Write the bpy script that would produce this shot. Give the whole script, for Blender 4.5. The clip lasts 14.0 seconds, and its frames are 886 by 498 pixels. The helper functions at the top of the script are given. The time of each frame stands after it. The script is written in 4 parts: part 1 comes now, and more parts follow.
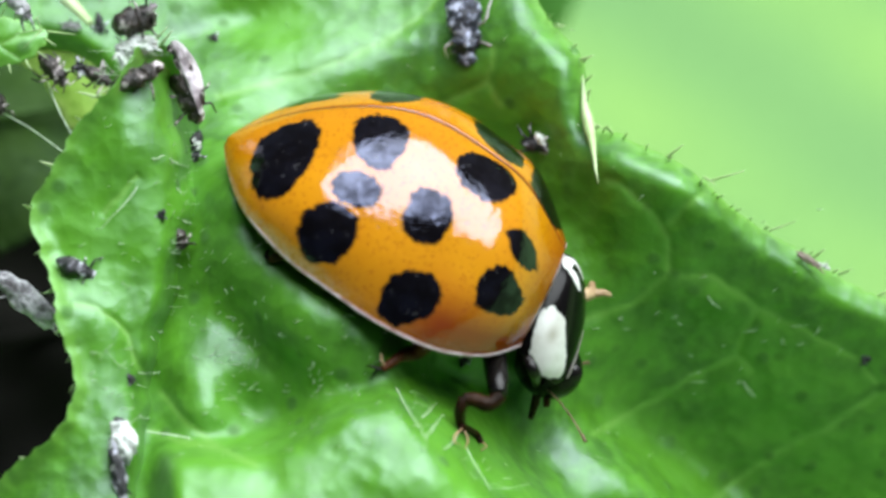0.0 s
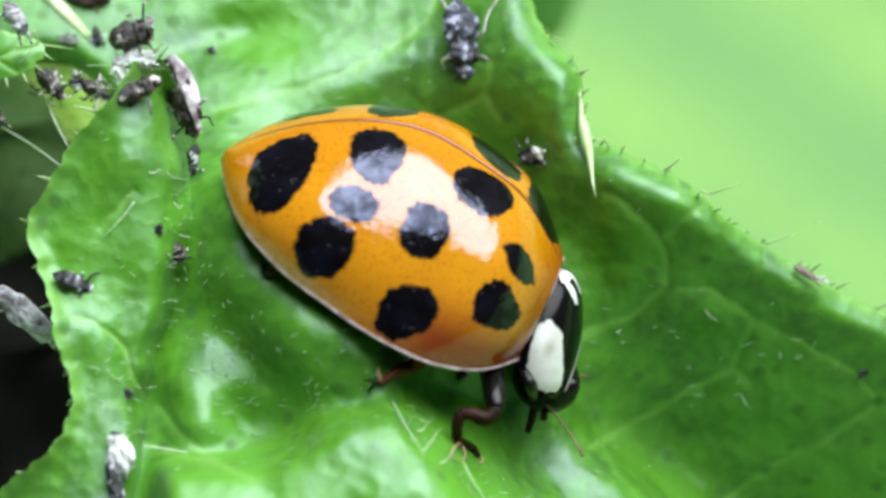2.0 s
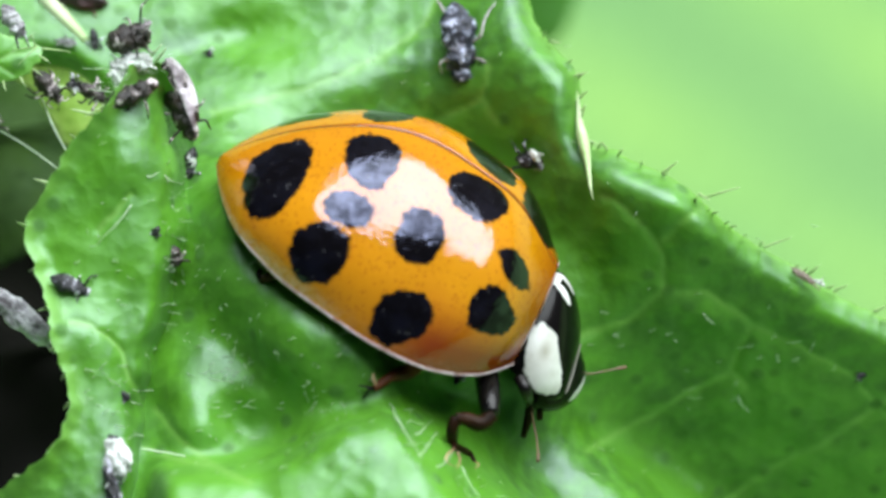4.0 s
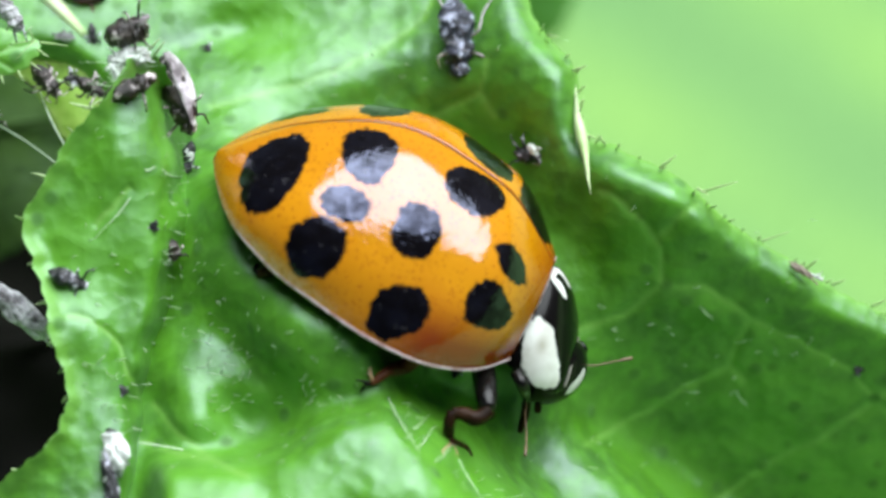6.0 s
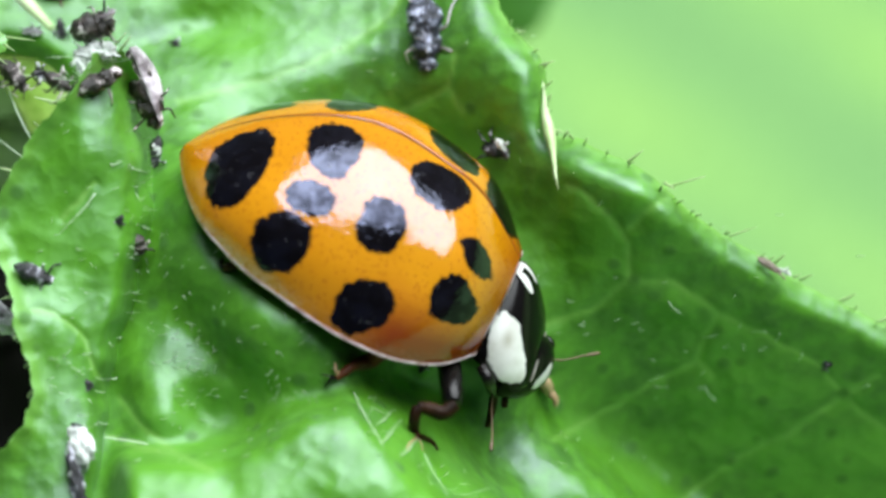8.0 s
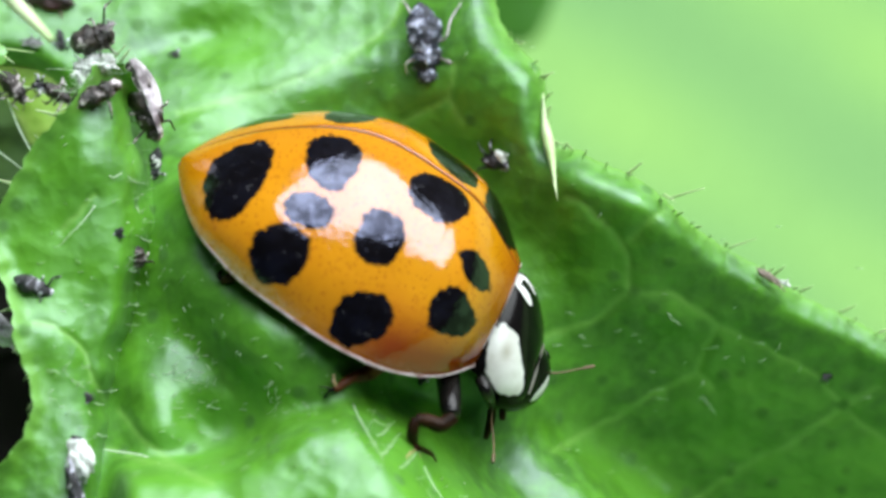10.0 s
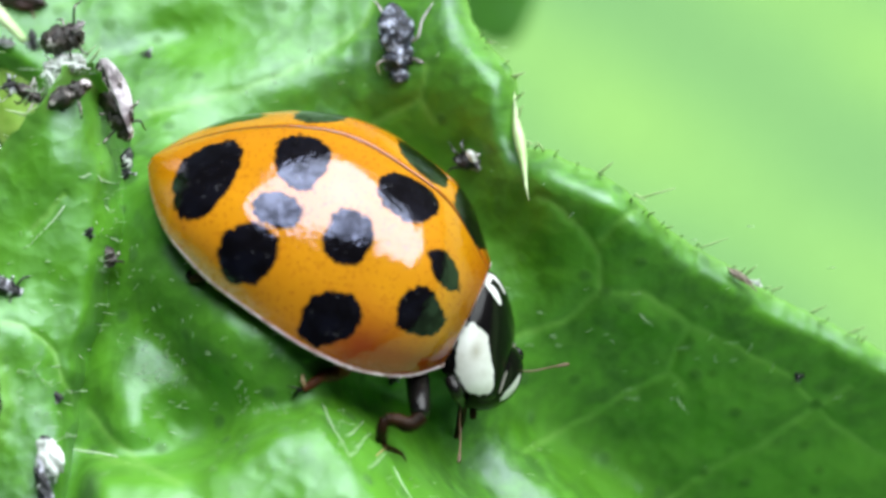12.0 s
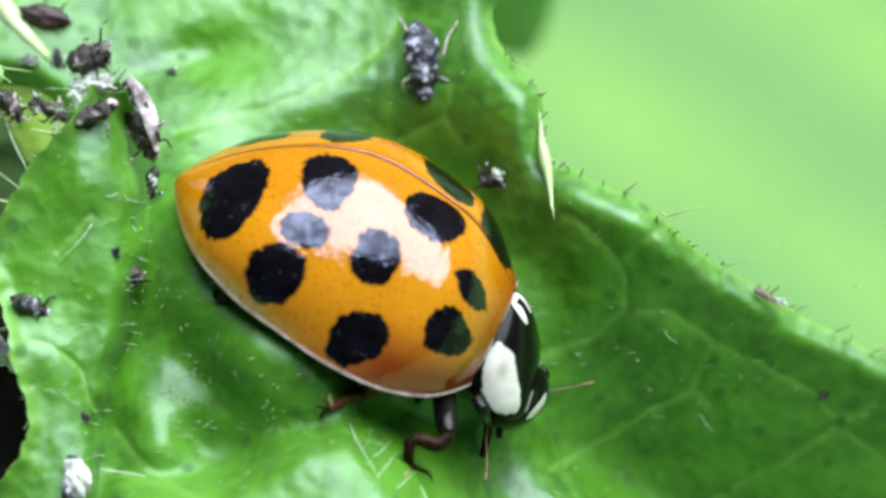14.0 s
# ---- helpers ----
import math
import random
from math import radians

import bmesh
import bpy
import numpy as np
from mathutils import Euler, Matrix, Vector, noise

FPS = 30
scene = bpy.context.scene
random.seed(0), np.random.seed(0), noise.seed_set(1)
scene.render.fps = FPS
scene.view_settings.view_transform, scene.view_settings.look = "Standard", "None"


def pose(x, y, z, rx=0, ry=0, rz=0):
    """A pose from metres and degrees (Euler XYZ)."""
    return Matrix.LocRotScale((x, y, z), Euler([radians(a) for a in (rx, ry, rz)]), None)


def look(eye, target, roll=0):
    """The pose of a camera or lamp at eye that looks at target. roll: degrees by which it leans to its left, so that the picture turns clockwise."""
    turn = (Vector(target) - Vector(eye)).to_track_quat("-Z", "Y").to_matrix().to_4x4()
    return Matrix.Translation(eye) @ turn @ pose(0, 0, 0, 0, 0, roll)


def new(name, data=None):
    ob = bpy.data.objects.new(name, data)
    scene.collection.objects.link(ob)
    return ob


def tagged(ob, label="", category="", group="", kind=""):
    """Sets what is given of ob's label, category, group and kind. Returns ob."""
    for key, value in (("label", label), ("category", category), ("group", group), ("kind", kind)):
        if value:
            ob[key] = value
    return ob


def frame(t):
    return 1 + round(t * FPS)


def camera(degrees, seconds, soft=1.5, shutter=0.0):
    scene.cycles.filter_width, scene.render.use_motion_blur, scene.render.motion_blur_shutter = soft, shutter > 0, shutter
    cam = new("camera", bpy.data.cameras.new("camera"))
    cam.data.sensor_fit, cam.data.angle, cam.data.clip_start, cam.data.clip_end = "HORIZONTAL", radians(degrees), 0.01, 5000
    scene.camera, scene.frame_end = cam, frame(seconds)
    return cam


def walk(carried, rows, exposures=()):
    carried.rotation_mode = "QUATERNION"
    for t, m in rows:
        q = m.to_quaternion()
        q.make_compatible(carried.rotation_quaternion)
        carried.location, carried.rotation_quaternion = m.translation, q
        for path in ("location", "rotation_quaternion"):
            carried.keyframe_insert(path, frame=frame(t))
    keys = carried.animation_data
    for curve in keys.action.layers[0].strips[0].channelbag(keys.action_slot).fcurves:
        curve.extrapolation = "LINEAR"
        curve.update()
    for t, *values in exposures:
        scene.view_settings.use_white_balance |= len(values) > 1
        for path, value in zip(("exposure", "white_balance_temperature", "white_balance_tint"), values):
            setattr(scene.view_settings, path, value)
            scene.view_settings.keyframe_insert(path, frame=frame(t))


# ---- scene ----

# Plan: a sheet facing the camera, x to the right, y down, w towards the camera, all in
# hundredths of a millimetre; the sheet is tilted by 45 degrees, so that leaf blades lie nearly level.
U = 1e-5
PLAN = Matrix.Rotation(radians(45), 4, "X")
FAR = 5400.0


def loc(x, y, w=0.0):
    return Vector(((x - 784) * U, (441 - y) * U, w * U))


def seen(x, y, w=0.0):
    """A plan place pushed to depth w along the line of sight."""
    k = (FAR - w) / FAR
    return Vector(((x - 784) * k * U, (441 - y) * k * U, w * U))


# ---------- camera ----------
cam = camera(16.53, 14.0, soft=3.2)
cam.data.dof.use_dof = True
cam.data.dof.focus_distance = 0.0538
cam.data.dof.aperture_fstop = 95.0
SWAY = [(0, -15, -6), (0.5, -21, -4.5), (1, 0, 10.7), (1.5, 0, 0), (2, -20, 18.4), (2.5, -3, 30.6), (2.7, -21, 26),
        (4.8, -28, 22), (5, -40, 16.5), (5.5, -20, 13.4), (6, -28, 13.4), (6.5, -55, 18), (7, -47.5, -3.5), (7.5, -54, 16.5),
        (8, -87, 4), (8.5, -38.5, 27), (8.7, -83, 13), (10.8, -92, 31), (11, -141, 20.4), (11.5, -122.5, 19),
        (12, -139.5, 25), (12.5, -121, 28), (13, -118, 40), (13.5, -92, 46), (14, -93.5, 58.6)]
walk(cam, [(t, PLAN @ Matrix.Translation((-a * U, b * U, FAR * U))) for t, a, b in SWAY])

# ---------- light ----------
world = bpy.data.worlds.new("world")
scene.world = world
world.use_nodes = True
SUN = Vector((0.311, 0.252, 0.916)).normalized()
wn = world.node_tree.nodes
sky = wn.new("ShaderNodeTexSky")
sky.sky_type, sky.sun_disc = "NISHITA", False
sky.air_density, sky.dust_density, sky.ozone_density = 0.6, 6.0, 0.3
sky.sun_elevation = math.asin(SUN.z)
sky.sun_rotation = math.atan2(SUN.x, SUN.y)
world.node_tree.links.new(sky.outputs[0], wn["Background"].inputs[0])
wn["Background"].inputs[1].default_value = 0.019
sun = new("sun", bpy.data.lights.new("sun", "SUN"))
sun.data.energy, sun.data.angle, sun.data.color = 3.85, radians(68), (0.90, 0.965, 1.0)
sun.matrix_world = look(SUN, (0, 0, 0))
scene.view_settings.exposure = 1.16


# ---------- materials ----------
def material(name, base, rough=0.5, spec=0.5, coat=0.0, metal=0.0):
    m = bpy.data.materials.new(name)
    m.use_nodes = True
    b = m.node_tree.nodes["Principled BSDF"]
    b.inputs["Base Color"].default_value = (*base, 1)
    b.inputs["Roughness"].default_value = rough
    b.inputs["Specular IOR Level"].default_value = spec
    b.inputs["Coat Weight"].default_value = coat
    b.inputs["Metallic"].default_value = metal
    return m, m.node_tree.nodes, m.node_tree.links, b


def noise_node(n, l, scale, detail=4.0, rough=0.55, coord="Object"):
    tc = n.new("ShaderNodeTexCoord")
    t = n.new("ShaderNodeTexNoise")
    t.inputs["Scale"].default_value, t.inputs["Detail"].default_value, t.inputs["Roughness"].default_value = scale, detail, rough
    l.new(tc.outputs[coord], t.inputs["Vector"])
    return t.outputs["Fac"]


def ramp(n, l, fac, stops):
    r = n.new("ShaderNodeValToRGB")
    while len(r.color_ramp.elements) < len(stops):
        r.color_ramp.elements.new(0.5)
    for e, (p, c) in zip(r.color_ramp.elements, stops):
        e.position, e.color = p, (*c, 1)
    l.new(fac, r.inputs["Fac"])
    return r.outputs["Color"]


def mixed(n, l, fac, a, b, mode="MIX"):
    x = n.new("ShaderNodeMix")
    x.data_type, x.blend_type = "RGBA", mode
    for sock, v in ((x.inputs["Factor"], fac), (x.inputs["A"], a), (x.inputs["B"], b)):
        if isinstance(v, float):
            sock.default_value = v
        elif isinstance(v, tuple):
            sock.default_value = (*v, 1)
        else:
            l.new(v, sock)
    return x.outputs["Result"]


def attr(n, name):
    a = n.new("ShaderNodeAttribute")
    a.attribute_name = name
    return a.outputs["Fac"]


def bump(n, l, b, height, strength, dist):
    k = n.new("ShaderNodeBump")
    k.inputs["Strength"].default_value, k.inputs["Distance"].default_value = strength, dist
    l.new(height, k.inputs["Height"])
    l.new(k.outputs["Normal"], b.inputs["Normal"])


def mottled(name, stops, scale, rough=0.5, spec=0.5, fine=0.3, coat=0.0):
    m, n, l, b = material(name, stops[0][1], rough, spec, coat)
    f = noise_node(n, l, scale, 6)
    l.new(ramp(n, l, f, stops), b.inputs["Base Color"])
    bump(n, l, b, noise_node(n, l, scale * 4, 4), fine, 12 * U)
    return m


def leaf_material(name, deep, mid, pale, vein, rough=0.46, thin=0.22, spec=1.0):
    """Waxy leaf: two scales of green, pale veins, pitted relief, light through the blade."""
    m, n, l, b = material(name, mid, rough, spec)
    b.inputs["Coat Weight"].default_value, b.inputs["Coat Roughness"].default_value = (0.28, 0.40) if spec > 0.5 else (0.0, 0.5)
    b.inputs["Specular Tint"].default_value = (0.72, 0.87, 1.0, 1)
    b.inputs["Sheen Weight"].default_value, b.inputs["Sheen Roughness"].default_value = (0.05, 0.45) if spec > 0.5 else (0.0, 0.5)
    b.inputs["Sheen Tint"].default_value = (0.8, 1.0, 0.88, 1)
    big = noise_node(n, l, 420, 3)
    col = ramp(n, l, big, [(0.36, deep), (0.51, mid), (0.66, pale)])
    col = mixed(n, l, ramp(n, l, noise_node(n, l, 2600, 5), [(0.42, (0, 0, 0)), (0.68, (0.7, 0.7, 0.7))]), col, pale)
    col = mixed(n, l, attr(n, "vein"), col, vein)
    place = n.new("ShaderNodeTexCoord")
    cells, pits, dots = (n.new("ShaderNodeTexVoronoi") for _ in range(3))
    cells.feature = "DISTANCE_TO_EDGE"
    for v, size in ((cells, 1450), (pits, 3100), (dots, 1250)):
        v.inputs["Scale"].default_value = size
        l.new(place.outputs["Object"], v.inputs["Vector"])
    net = ramp(n, l, cells.outputs["Distance"], [(0.0, (1, 1, 1)), (0.09, (0, 0, 0))])
    gland = ramp(n, l, dots.outputs["Distance"], [(0.09, (1, 1, 1)), (0.21, (0, 0, 0))])
    col = mixed(n, l, mixed(n, l, 1.0, net, (0.07, 0.07, 0.07), "MULTIPLY"), col, vein)
    col = mixed(n, l, mixed(n, l, 1.0, gland, (0.85, 0.85, 0.85), "MULTIPLY"), col, tuple(c * 0.7 for c in mid))
    l.new(col, b.inputs["Base Color"])
    gloss = ramp(n, l, noise_node(n, l, 1500, 4), [(0.3, (rough * 0.75,) * 3), (0.7, (rough * 1.35,) * 3)])
    l.new(mixed(n, l, gland, gloss, (0.75, 0.75, 0.75)), b.inputs["Roughness"])
    height = None
    for value, share in ((pits.outputs["Distance"], 0.75), (noise_node(n, l, 1200, 5), 1.3), (gland, 0.4), (net, -0.05)):
        add = n.new("ShaderNodeMath")
        add.operation = "MULTIPLY_ADD"
        l.new(value, add.inputs[0])
        add.inputs[1].default_value = share
        if height:
            l.new(height, add.inputs[2])
        height = add.outputs[0]
    bump(n, l, b, height, 0.32, 10 * U)
    t = n.new("ShaderNodeBsdfTranslucent")
    l.new(mixed(n, l, 1.0, col, (0.9, 1.0, 0.5), "MULTIPLY"), t.inputs["Color"])
    s = n.new("ShaderNodeMixShader")
    s.inputs[0].default_value = thin
    l.new(b.outputs[0], s.inputs[1])
    l.new(t.outputs[0], s.inputs[2])
    l.new(s.outputs[0], n["Material Output"].inputs["Surface"])
    return m


LEAF = leaf_material("leaf_green", (0.045, 0.168, 0.003), (0.073, 0.255, 0.005), (0.112, 0.362, 0.013), (0.17, 0.41, 0.05))
LEAF_EDGE = mottled("leaf_spine_pale", [(0.3, (0.26, 0.42, 0.14)), (0.7, (0.55, 0.66, 0.40))], 900, 0.35)
# darkened copy of the leaf green: the shade is painted into its colours
LEAF_DARK = leaf_material("leaf_painted_shade_green", (0.014, 0.034, 0.006), (0.026, 0.060, 0.010), (0.042, 0.088, 0.016), (0.05, 0.085, 0.03), 0.7, 0.1, 0.15)
LEAF_FAR = leaf_material("leaf_far_green", (0.02, 0.08, 0.006), (0.03, 0.11, 0.01), (0.04, 0.15, 0.012), (0.05, 0.15, 0.02), 0.7, 0.1, 0.15)
LEAF_OLIVE = leaf_material("leaf_olive", (0.14, 0.27, 0.03), (0.21, 0.37, 0.05), (0.28, 0.44, 0.08), (0.3, 0.42, 0.12), 0.55, 0.2, 0.3)
# near-black colour that paints the deep shade in the gap between leaves
GAP_SHADE = mottled("painted_gap_shade", [(0.3, (0.006, 0.006, 0.005)), (0.7, (0.018, 0.019, 0.014))], 150, 0.95, 0.1)
HAIR = material("leaf_hair", (0.54, 0.68, 0.50), 0.35)[0]
BLACK = mottled("black_chitin", [(0.3, (0.002, 0.002, 0.002)), (0.7, (0.007, 0.006, 0.005))], 4000, 0.26, 0.28, 0.1)
BROWN = mottled("brown_chitin", [(0.3, (0.005, 0.0025, 0.0015)), (0.7, (0.034, 0.013, 0.004))], 2500, 0.42, 0.1, 0.3)
RED_BROWN = mottled("red_brown_chitin", [(0.3, (0.04, 0.010, 0.003)), (0.7, (0.13, 0.036, 0.010))], 2500, 0.45, 0.2, 0.2)
TAN = mottled("tan_claw", [(0.3, (0.20, 0.10, 0.04)), (0.7, (0.52, 0.38, 0.22))], 2500, 0.4)
# aphid skins: the palest tone paints wet glints as well as pale marks
APHID_DARK = mottled("aphid_grey_black", [(0.44, (0.006, 0.006, 0.009)), (0.54, (0.022, 0.022, 0.032)), (0.60, (0.55, 0.55, 0.64))], 4600, 0.3, 0.6, 0.5)
APHID_GREY = mottled("aphid_blue_grey", [(0.42, (0.008, 0.010, 0.018)), (0.52, (0.040, 0.048, 0.08)), (0.60, (0.50, 0.54, 0.70))], 5600, 0.3, 0.6, 0.5)
APHID_BROWN = mottled("aphid_brown", [(0.44, (0.009, 0.006, 0.005)), (0.54, (0.034, 0.022, 0.018)), (0.60, (0.55, 0.49, 0.50))], 4600, 0.3, 0.6, 0.5)
PAPER = mottled("papery_wing", [(0.38, (0.12, 0.10, 0.11)), (0.50, (0.38, 0.34, 0.37)), (0.62, (0.68, 0.65, 0.69))], 2600, 0.35, 0.5, 0.4)
RUST = mottled("rust_husk", [(0.40, (0.018, 0.010, 0.012)), (0.55, (0.07, 0.03, 0.03)), (0.68, (0.42, 0.09, 0.05))], 900, 0.5)
WITHERED = mottled("withered_brown", [(0.35, (0.07, 0.05, 0.035)), (0.6, (0.42, 0.34, 0.28))], 1600, 0.6)
FLUFF = mottled("white_fluff", [(0.35, (0.5, 0.54, 0.5)), (0.6, (0.84, 0.88, 0.86))], 2600, 0.85, 0.2, 0.8)
WOOL = mottled("white_wool", [(0.36, (0.09, 0.085, 0.09)), (0.48, (0.38, 0.38, 0.40)), (0.62, (0.74, 0.76, 0.77))], 2200, 0.8, 0.2, 0.8)


def elytron_material():
    m, n, l, b = material("orange_elytron", (0.8, 0.27, 0.006), 0.035, 1.0)
    b.inputs["Specular Tint"].default_value = (0.62, 0.68, 1.0, 1)
    base = ramp(n, l, noise_node(n, l, 500, 3), [(0.3, (0.44, 0.16, 0.001)), (0.7, (0.52, 0.22, 0.002))])
    place = n.new("ShaderNodeTexCoord")
    pits = n.new("ShaderNodeTexVoronoi")
    pits.inputs["Scale"].default_value = 11000
    l.new(place.outputs["Object"], pits.inputs["Vector"])
    base = mixed(n, l, ramp(n, l, pits.outputs["Distance"], [(0.14, (0.7, 0.7, 0.7)), (0.32, (0, 0, 0))]), base, (0.24, 0.055, 0.002))
    base = mixed(n, l, attr(n, "rust"), base, (0.19, 0.034, 0.002))
    speck = n.new("ShaderNodeMath")
    speck.operation = "MULTIPLY"
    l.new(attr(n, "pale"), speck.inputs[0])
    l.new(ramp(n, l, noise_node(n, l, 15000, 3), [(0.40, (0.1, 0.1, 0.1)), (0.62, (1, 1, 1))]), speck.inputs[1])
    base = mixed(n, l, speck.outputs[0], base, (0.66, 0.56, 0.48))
    edge = n.new("ShaderNodeMath")
    edge.operation = "MULTIPLY_ADD"
    l.new(noise_node(n, l, 8000, 3), edge.inputs[0])
    edge.inputs[1].default_value = 0.17
    l.new(attr(n, "spot"), edge.inputs[2])
    ragged = n.new("ShaderNodeMath")
    ragged.operation = "MULTIPLY_ADD"
    l.new(noise_node(n, l, 1900, 2), ragged.inputs[0])
    ragged.inputs[1].default_value = 0.28
    l.new(edge.outputs[0], ragged.inputs[2])
    dark = ramp(n, l, ragged.outputs[0], [(0.0, (1, 1, 1)), (0.215, (1, 1, 1)), (0.255, (0, 0, 0))])
    # grey specks on the black spots paint small glints along with dust
    dust_glints = ramp(n, l, noise_node(n, l, 7000, 3, 0.6), [(0.64, (0.002, 0.0016, 0.0016)), (0.76, (0.055, 0.055, 0.06))])
    l.new(mixed(n, l, dark, base, dust_glints), b.inputs["Base Color"])
    worn = ramp(n, l, noise_node(n, l, 2600, 4, 0.65), [(0.42, (0.30, 0.30, 0.30)), (0.60, (1.0, 1.0, 1.0))])
    l.new(mixed(n, l, dark, (1.0, 1.0, 1.0), worn), b.inputs["Specular IOR Level"])
    relief = n.new("ShaderNodeMath")
    relief.operation = "MULTIPLY_ADD"
    l.new(pits.outputs["Distance"], relief.inputs[0])
    relief.inputs[1].default_value = 0.16
    l.new(noise_node(n, l, 3600, 4, 0.52), relief.inputs[2])
    bump(n, l, b, relief.outputs[0], 0.19, 8 * U)
    return m


def pronotum_material():
    m, n, l, b = material("black_white_pronotum", (0.01, 0.01, 0.01), 0.2, 0.16)
    edge = n.new("ShaderNodeMath")
    edge.operation = "MULTIPLY_ADD"
    l.new(noise_node(n, l, 3000, 3), edge.inputs[0])
    edge.inputs[1].default_value = 0.35
    l.new(attr(n, "white"), edge.inputs[2])
    white = ramp(n, l, noise_node(n, l, 2500, 4), [(0.3, (0.48, 0.49, 0.44)), (0.7, (0.66, 0.68, 0.65))])
    white = mixed(n, l, attr(n, "smudge"), white, (0.22, 0.2, 0.13))
    col = mixed(n, l, ramp(n, l, edge.outputs[0], [(0.0, (1, 1, 1)), (0.17, (1, 1, 1)), (0.21, (0, 0, 0))]), (0.003, 0.0026, 0.0026), white)
    l.new(col, b.inputs["Base Color"])
    bump(n, l, b, noise_node(n, l, 5000, 2), 0.05, 4 * U)
    return m


ANTENNA = mottled("tan_antenna", [(0.3, (0.05, 0.03, 0.015)), (0.7, (0.20, 0.13, 0.07))], 2500, 0.4)
ELYTRON, PRONOTUM = elytron_material(), pronotum_material()
LIP = mottled("grey_margin", [(0.3, (0.06, 0.06, 0.045)), (0.7, (0.22, 0.22, 0.17))], 2500, 0.35)
RIM = mottled("pale_pink_margin", [(0.35, (0.30, 0.20, 0.19)), (0.62, (0.58, 0.48, 0.50))], 5200, 0.3, 0.5, 0.6)


def meadow_material():
    """Bright grass far below: broad soft swathes and fine blades."""
    m, n, l, b = material("meadow_grass", (0.15, 0.33, 0.11), 0.9, 0.1)
    tc, across, sway, wave = n.new("ShaderNodeTexCoord"), n.new("ShaderNodeVectorMath"), n.new("ShaderNodeMath"), n.new("ShaderNodeMath")
    across.operation, sway.operation, wave.operation = "DOT_PRODUCT", "MULTIPLY_ADD", "SINE"
    l.new(tc.outputs["Object"], across.inputs[0])
    turns = 2 * math.pi / 0.086
    across.inputs[1].default_value = (0.755 * turns, 0.655 * turns, 0)
    l.new(noise_node(n, l, 5, 2.0, 0.5), sway.inputs[0])
    sway.inputs[1].default_value = 0.9
    bend = n.new("ShaderNodeMath")
    bend.operation = "MULTIPLY_ADD"
    l.new(noise_node(n, l, 1.1, 1.0, 0.4), bend.inputs[0])
    bend.inputs[1].default_value = 14
    l.new(across.outputs["Value"], bend.inputs[2])
    l.new(bend.outputs[0], sway.inputs[2])
    phase = n.new("ShaderNodeMath")
    phase.inputs[1].default_value = SWATHE
    l.new(sway.outputs[0], phase.inputs[0])
    l.new(phase.outputs[0], wave.inputs[0])
    blend = n.new("ShaderNodeMath")
    blend.operation = "MULTIPLY_ADD"
    l.new(wave.outputs[0], blend.inputs[0])
    blend.inputs[1].default_value = 0.095
    l.new(ramp(n, l, noise_node(n, l, 14, 1.5, 0.4), [(0.2, (0.42, 0.42, 0.42)), (0.8, (0.58, 0.58, 0.58))]), blend.inputs[2])
    broad = ramp(n, l, blend.outputs[0], [(0.34, (0.108, 0.228, 0.088)), (0.50, (0.140, 0.285, 0.090)), (0.66, (0.190, 0.357, 0.088))])
    fine = ramp(n, l, noise_node(n, l, 260, 3), [(0.35, (0.75, 0.75, 0.75)), (0.65, (1.2, 1.2, 1.2))])
    l.new(mixed(n, l, 1.0, broad, fine, "MULTIPLY"), b.inputs["Base Color"])
    return m


SWATHE = -0.503 * 2 * math.pi / 0.086 - 0.45 - math.pi / 2 - 7.25
MEADOW = meadow_material()


# ---------- building helpers ----------
def mesh_of(name, verts, faces, mat, smooth=True, attrs=None):
    me = bpy.data.meshes.new(name)
    me.from_pydata([tuple(v) for v in verts], [], faces)
    me.materials.append(mat)
    if smooth:
        me.polygons.foreach_set("use_smooth", [True] * len(me.polygons))
    for key, values in (attrs or {}).items():
        me.attributes.new(key, "FLOAT", "POINT").data.foreach_set("value", np.asarray(values, np.float32))
    me.update()
    return me


def thing(name, m, label, category, group="", kind="", data=None):
    ob = new(name, data)
    ob.matrix_world = m
    return tagged(ob, label, category, group, kind)


def part(name, me, parent, label=""):
    ob = new(name, me)
    ob.parent = parent
    return tagged(ob, label)


def joined(pieces):
    verts, faces = [], []
    for v, f in pieces:
        k = len(verts)
        verts += list(v)
        faces += [tuple(i + k for i in q) for q in f]
    return verts, faces


def tube(points, radii, n=8):
    """A tapered, capped limb along points."""
    P = [Vector(p) for p in points]
    verts, faces = [], []
    side = None
    for i, p in enumerate(P):
        d = (P[min(i + 1, len(P) - 1)] - P[max(i - 1, 0)]).normalized()
        if side is None:
            side = d.orthogonal().normalized()
        side = (side - d * side.dot(d)).normalized()
        up = d.cross(side)
        for k in range(n):
            a = 2 * math.pi * k / n
            verts.append(p + (side * math.cos(a) + up * math.sin(a)) * radii[i])
    for i in range(len(P) - 1):
        for k in range(n):
            a, b = i * n + k, i * n + (k + 1) % n
            faces.append((a, b, b + n, a + n))
    faces.append(tuple(range(n - 1, -1, -1)))
    faces.append(tuple(len(verts) - n + k for k in range(n)))
    return verts, faces


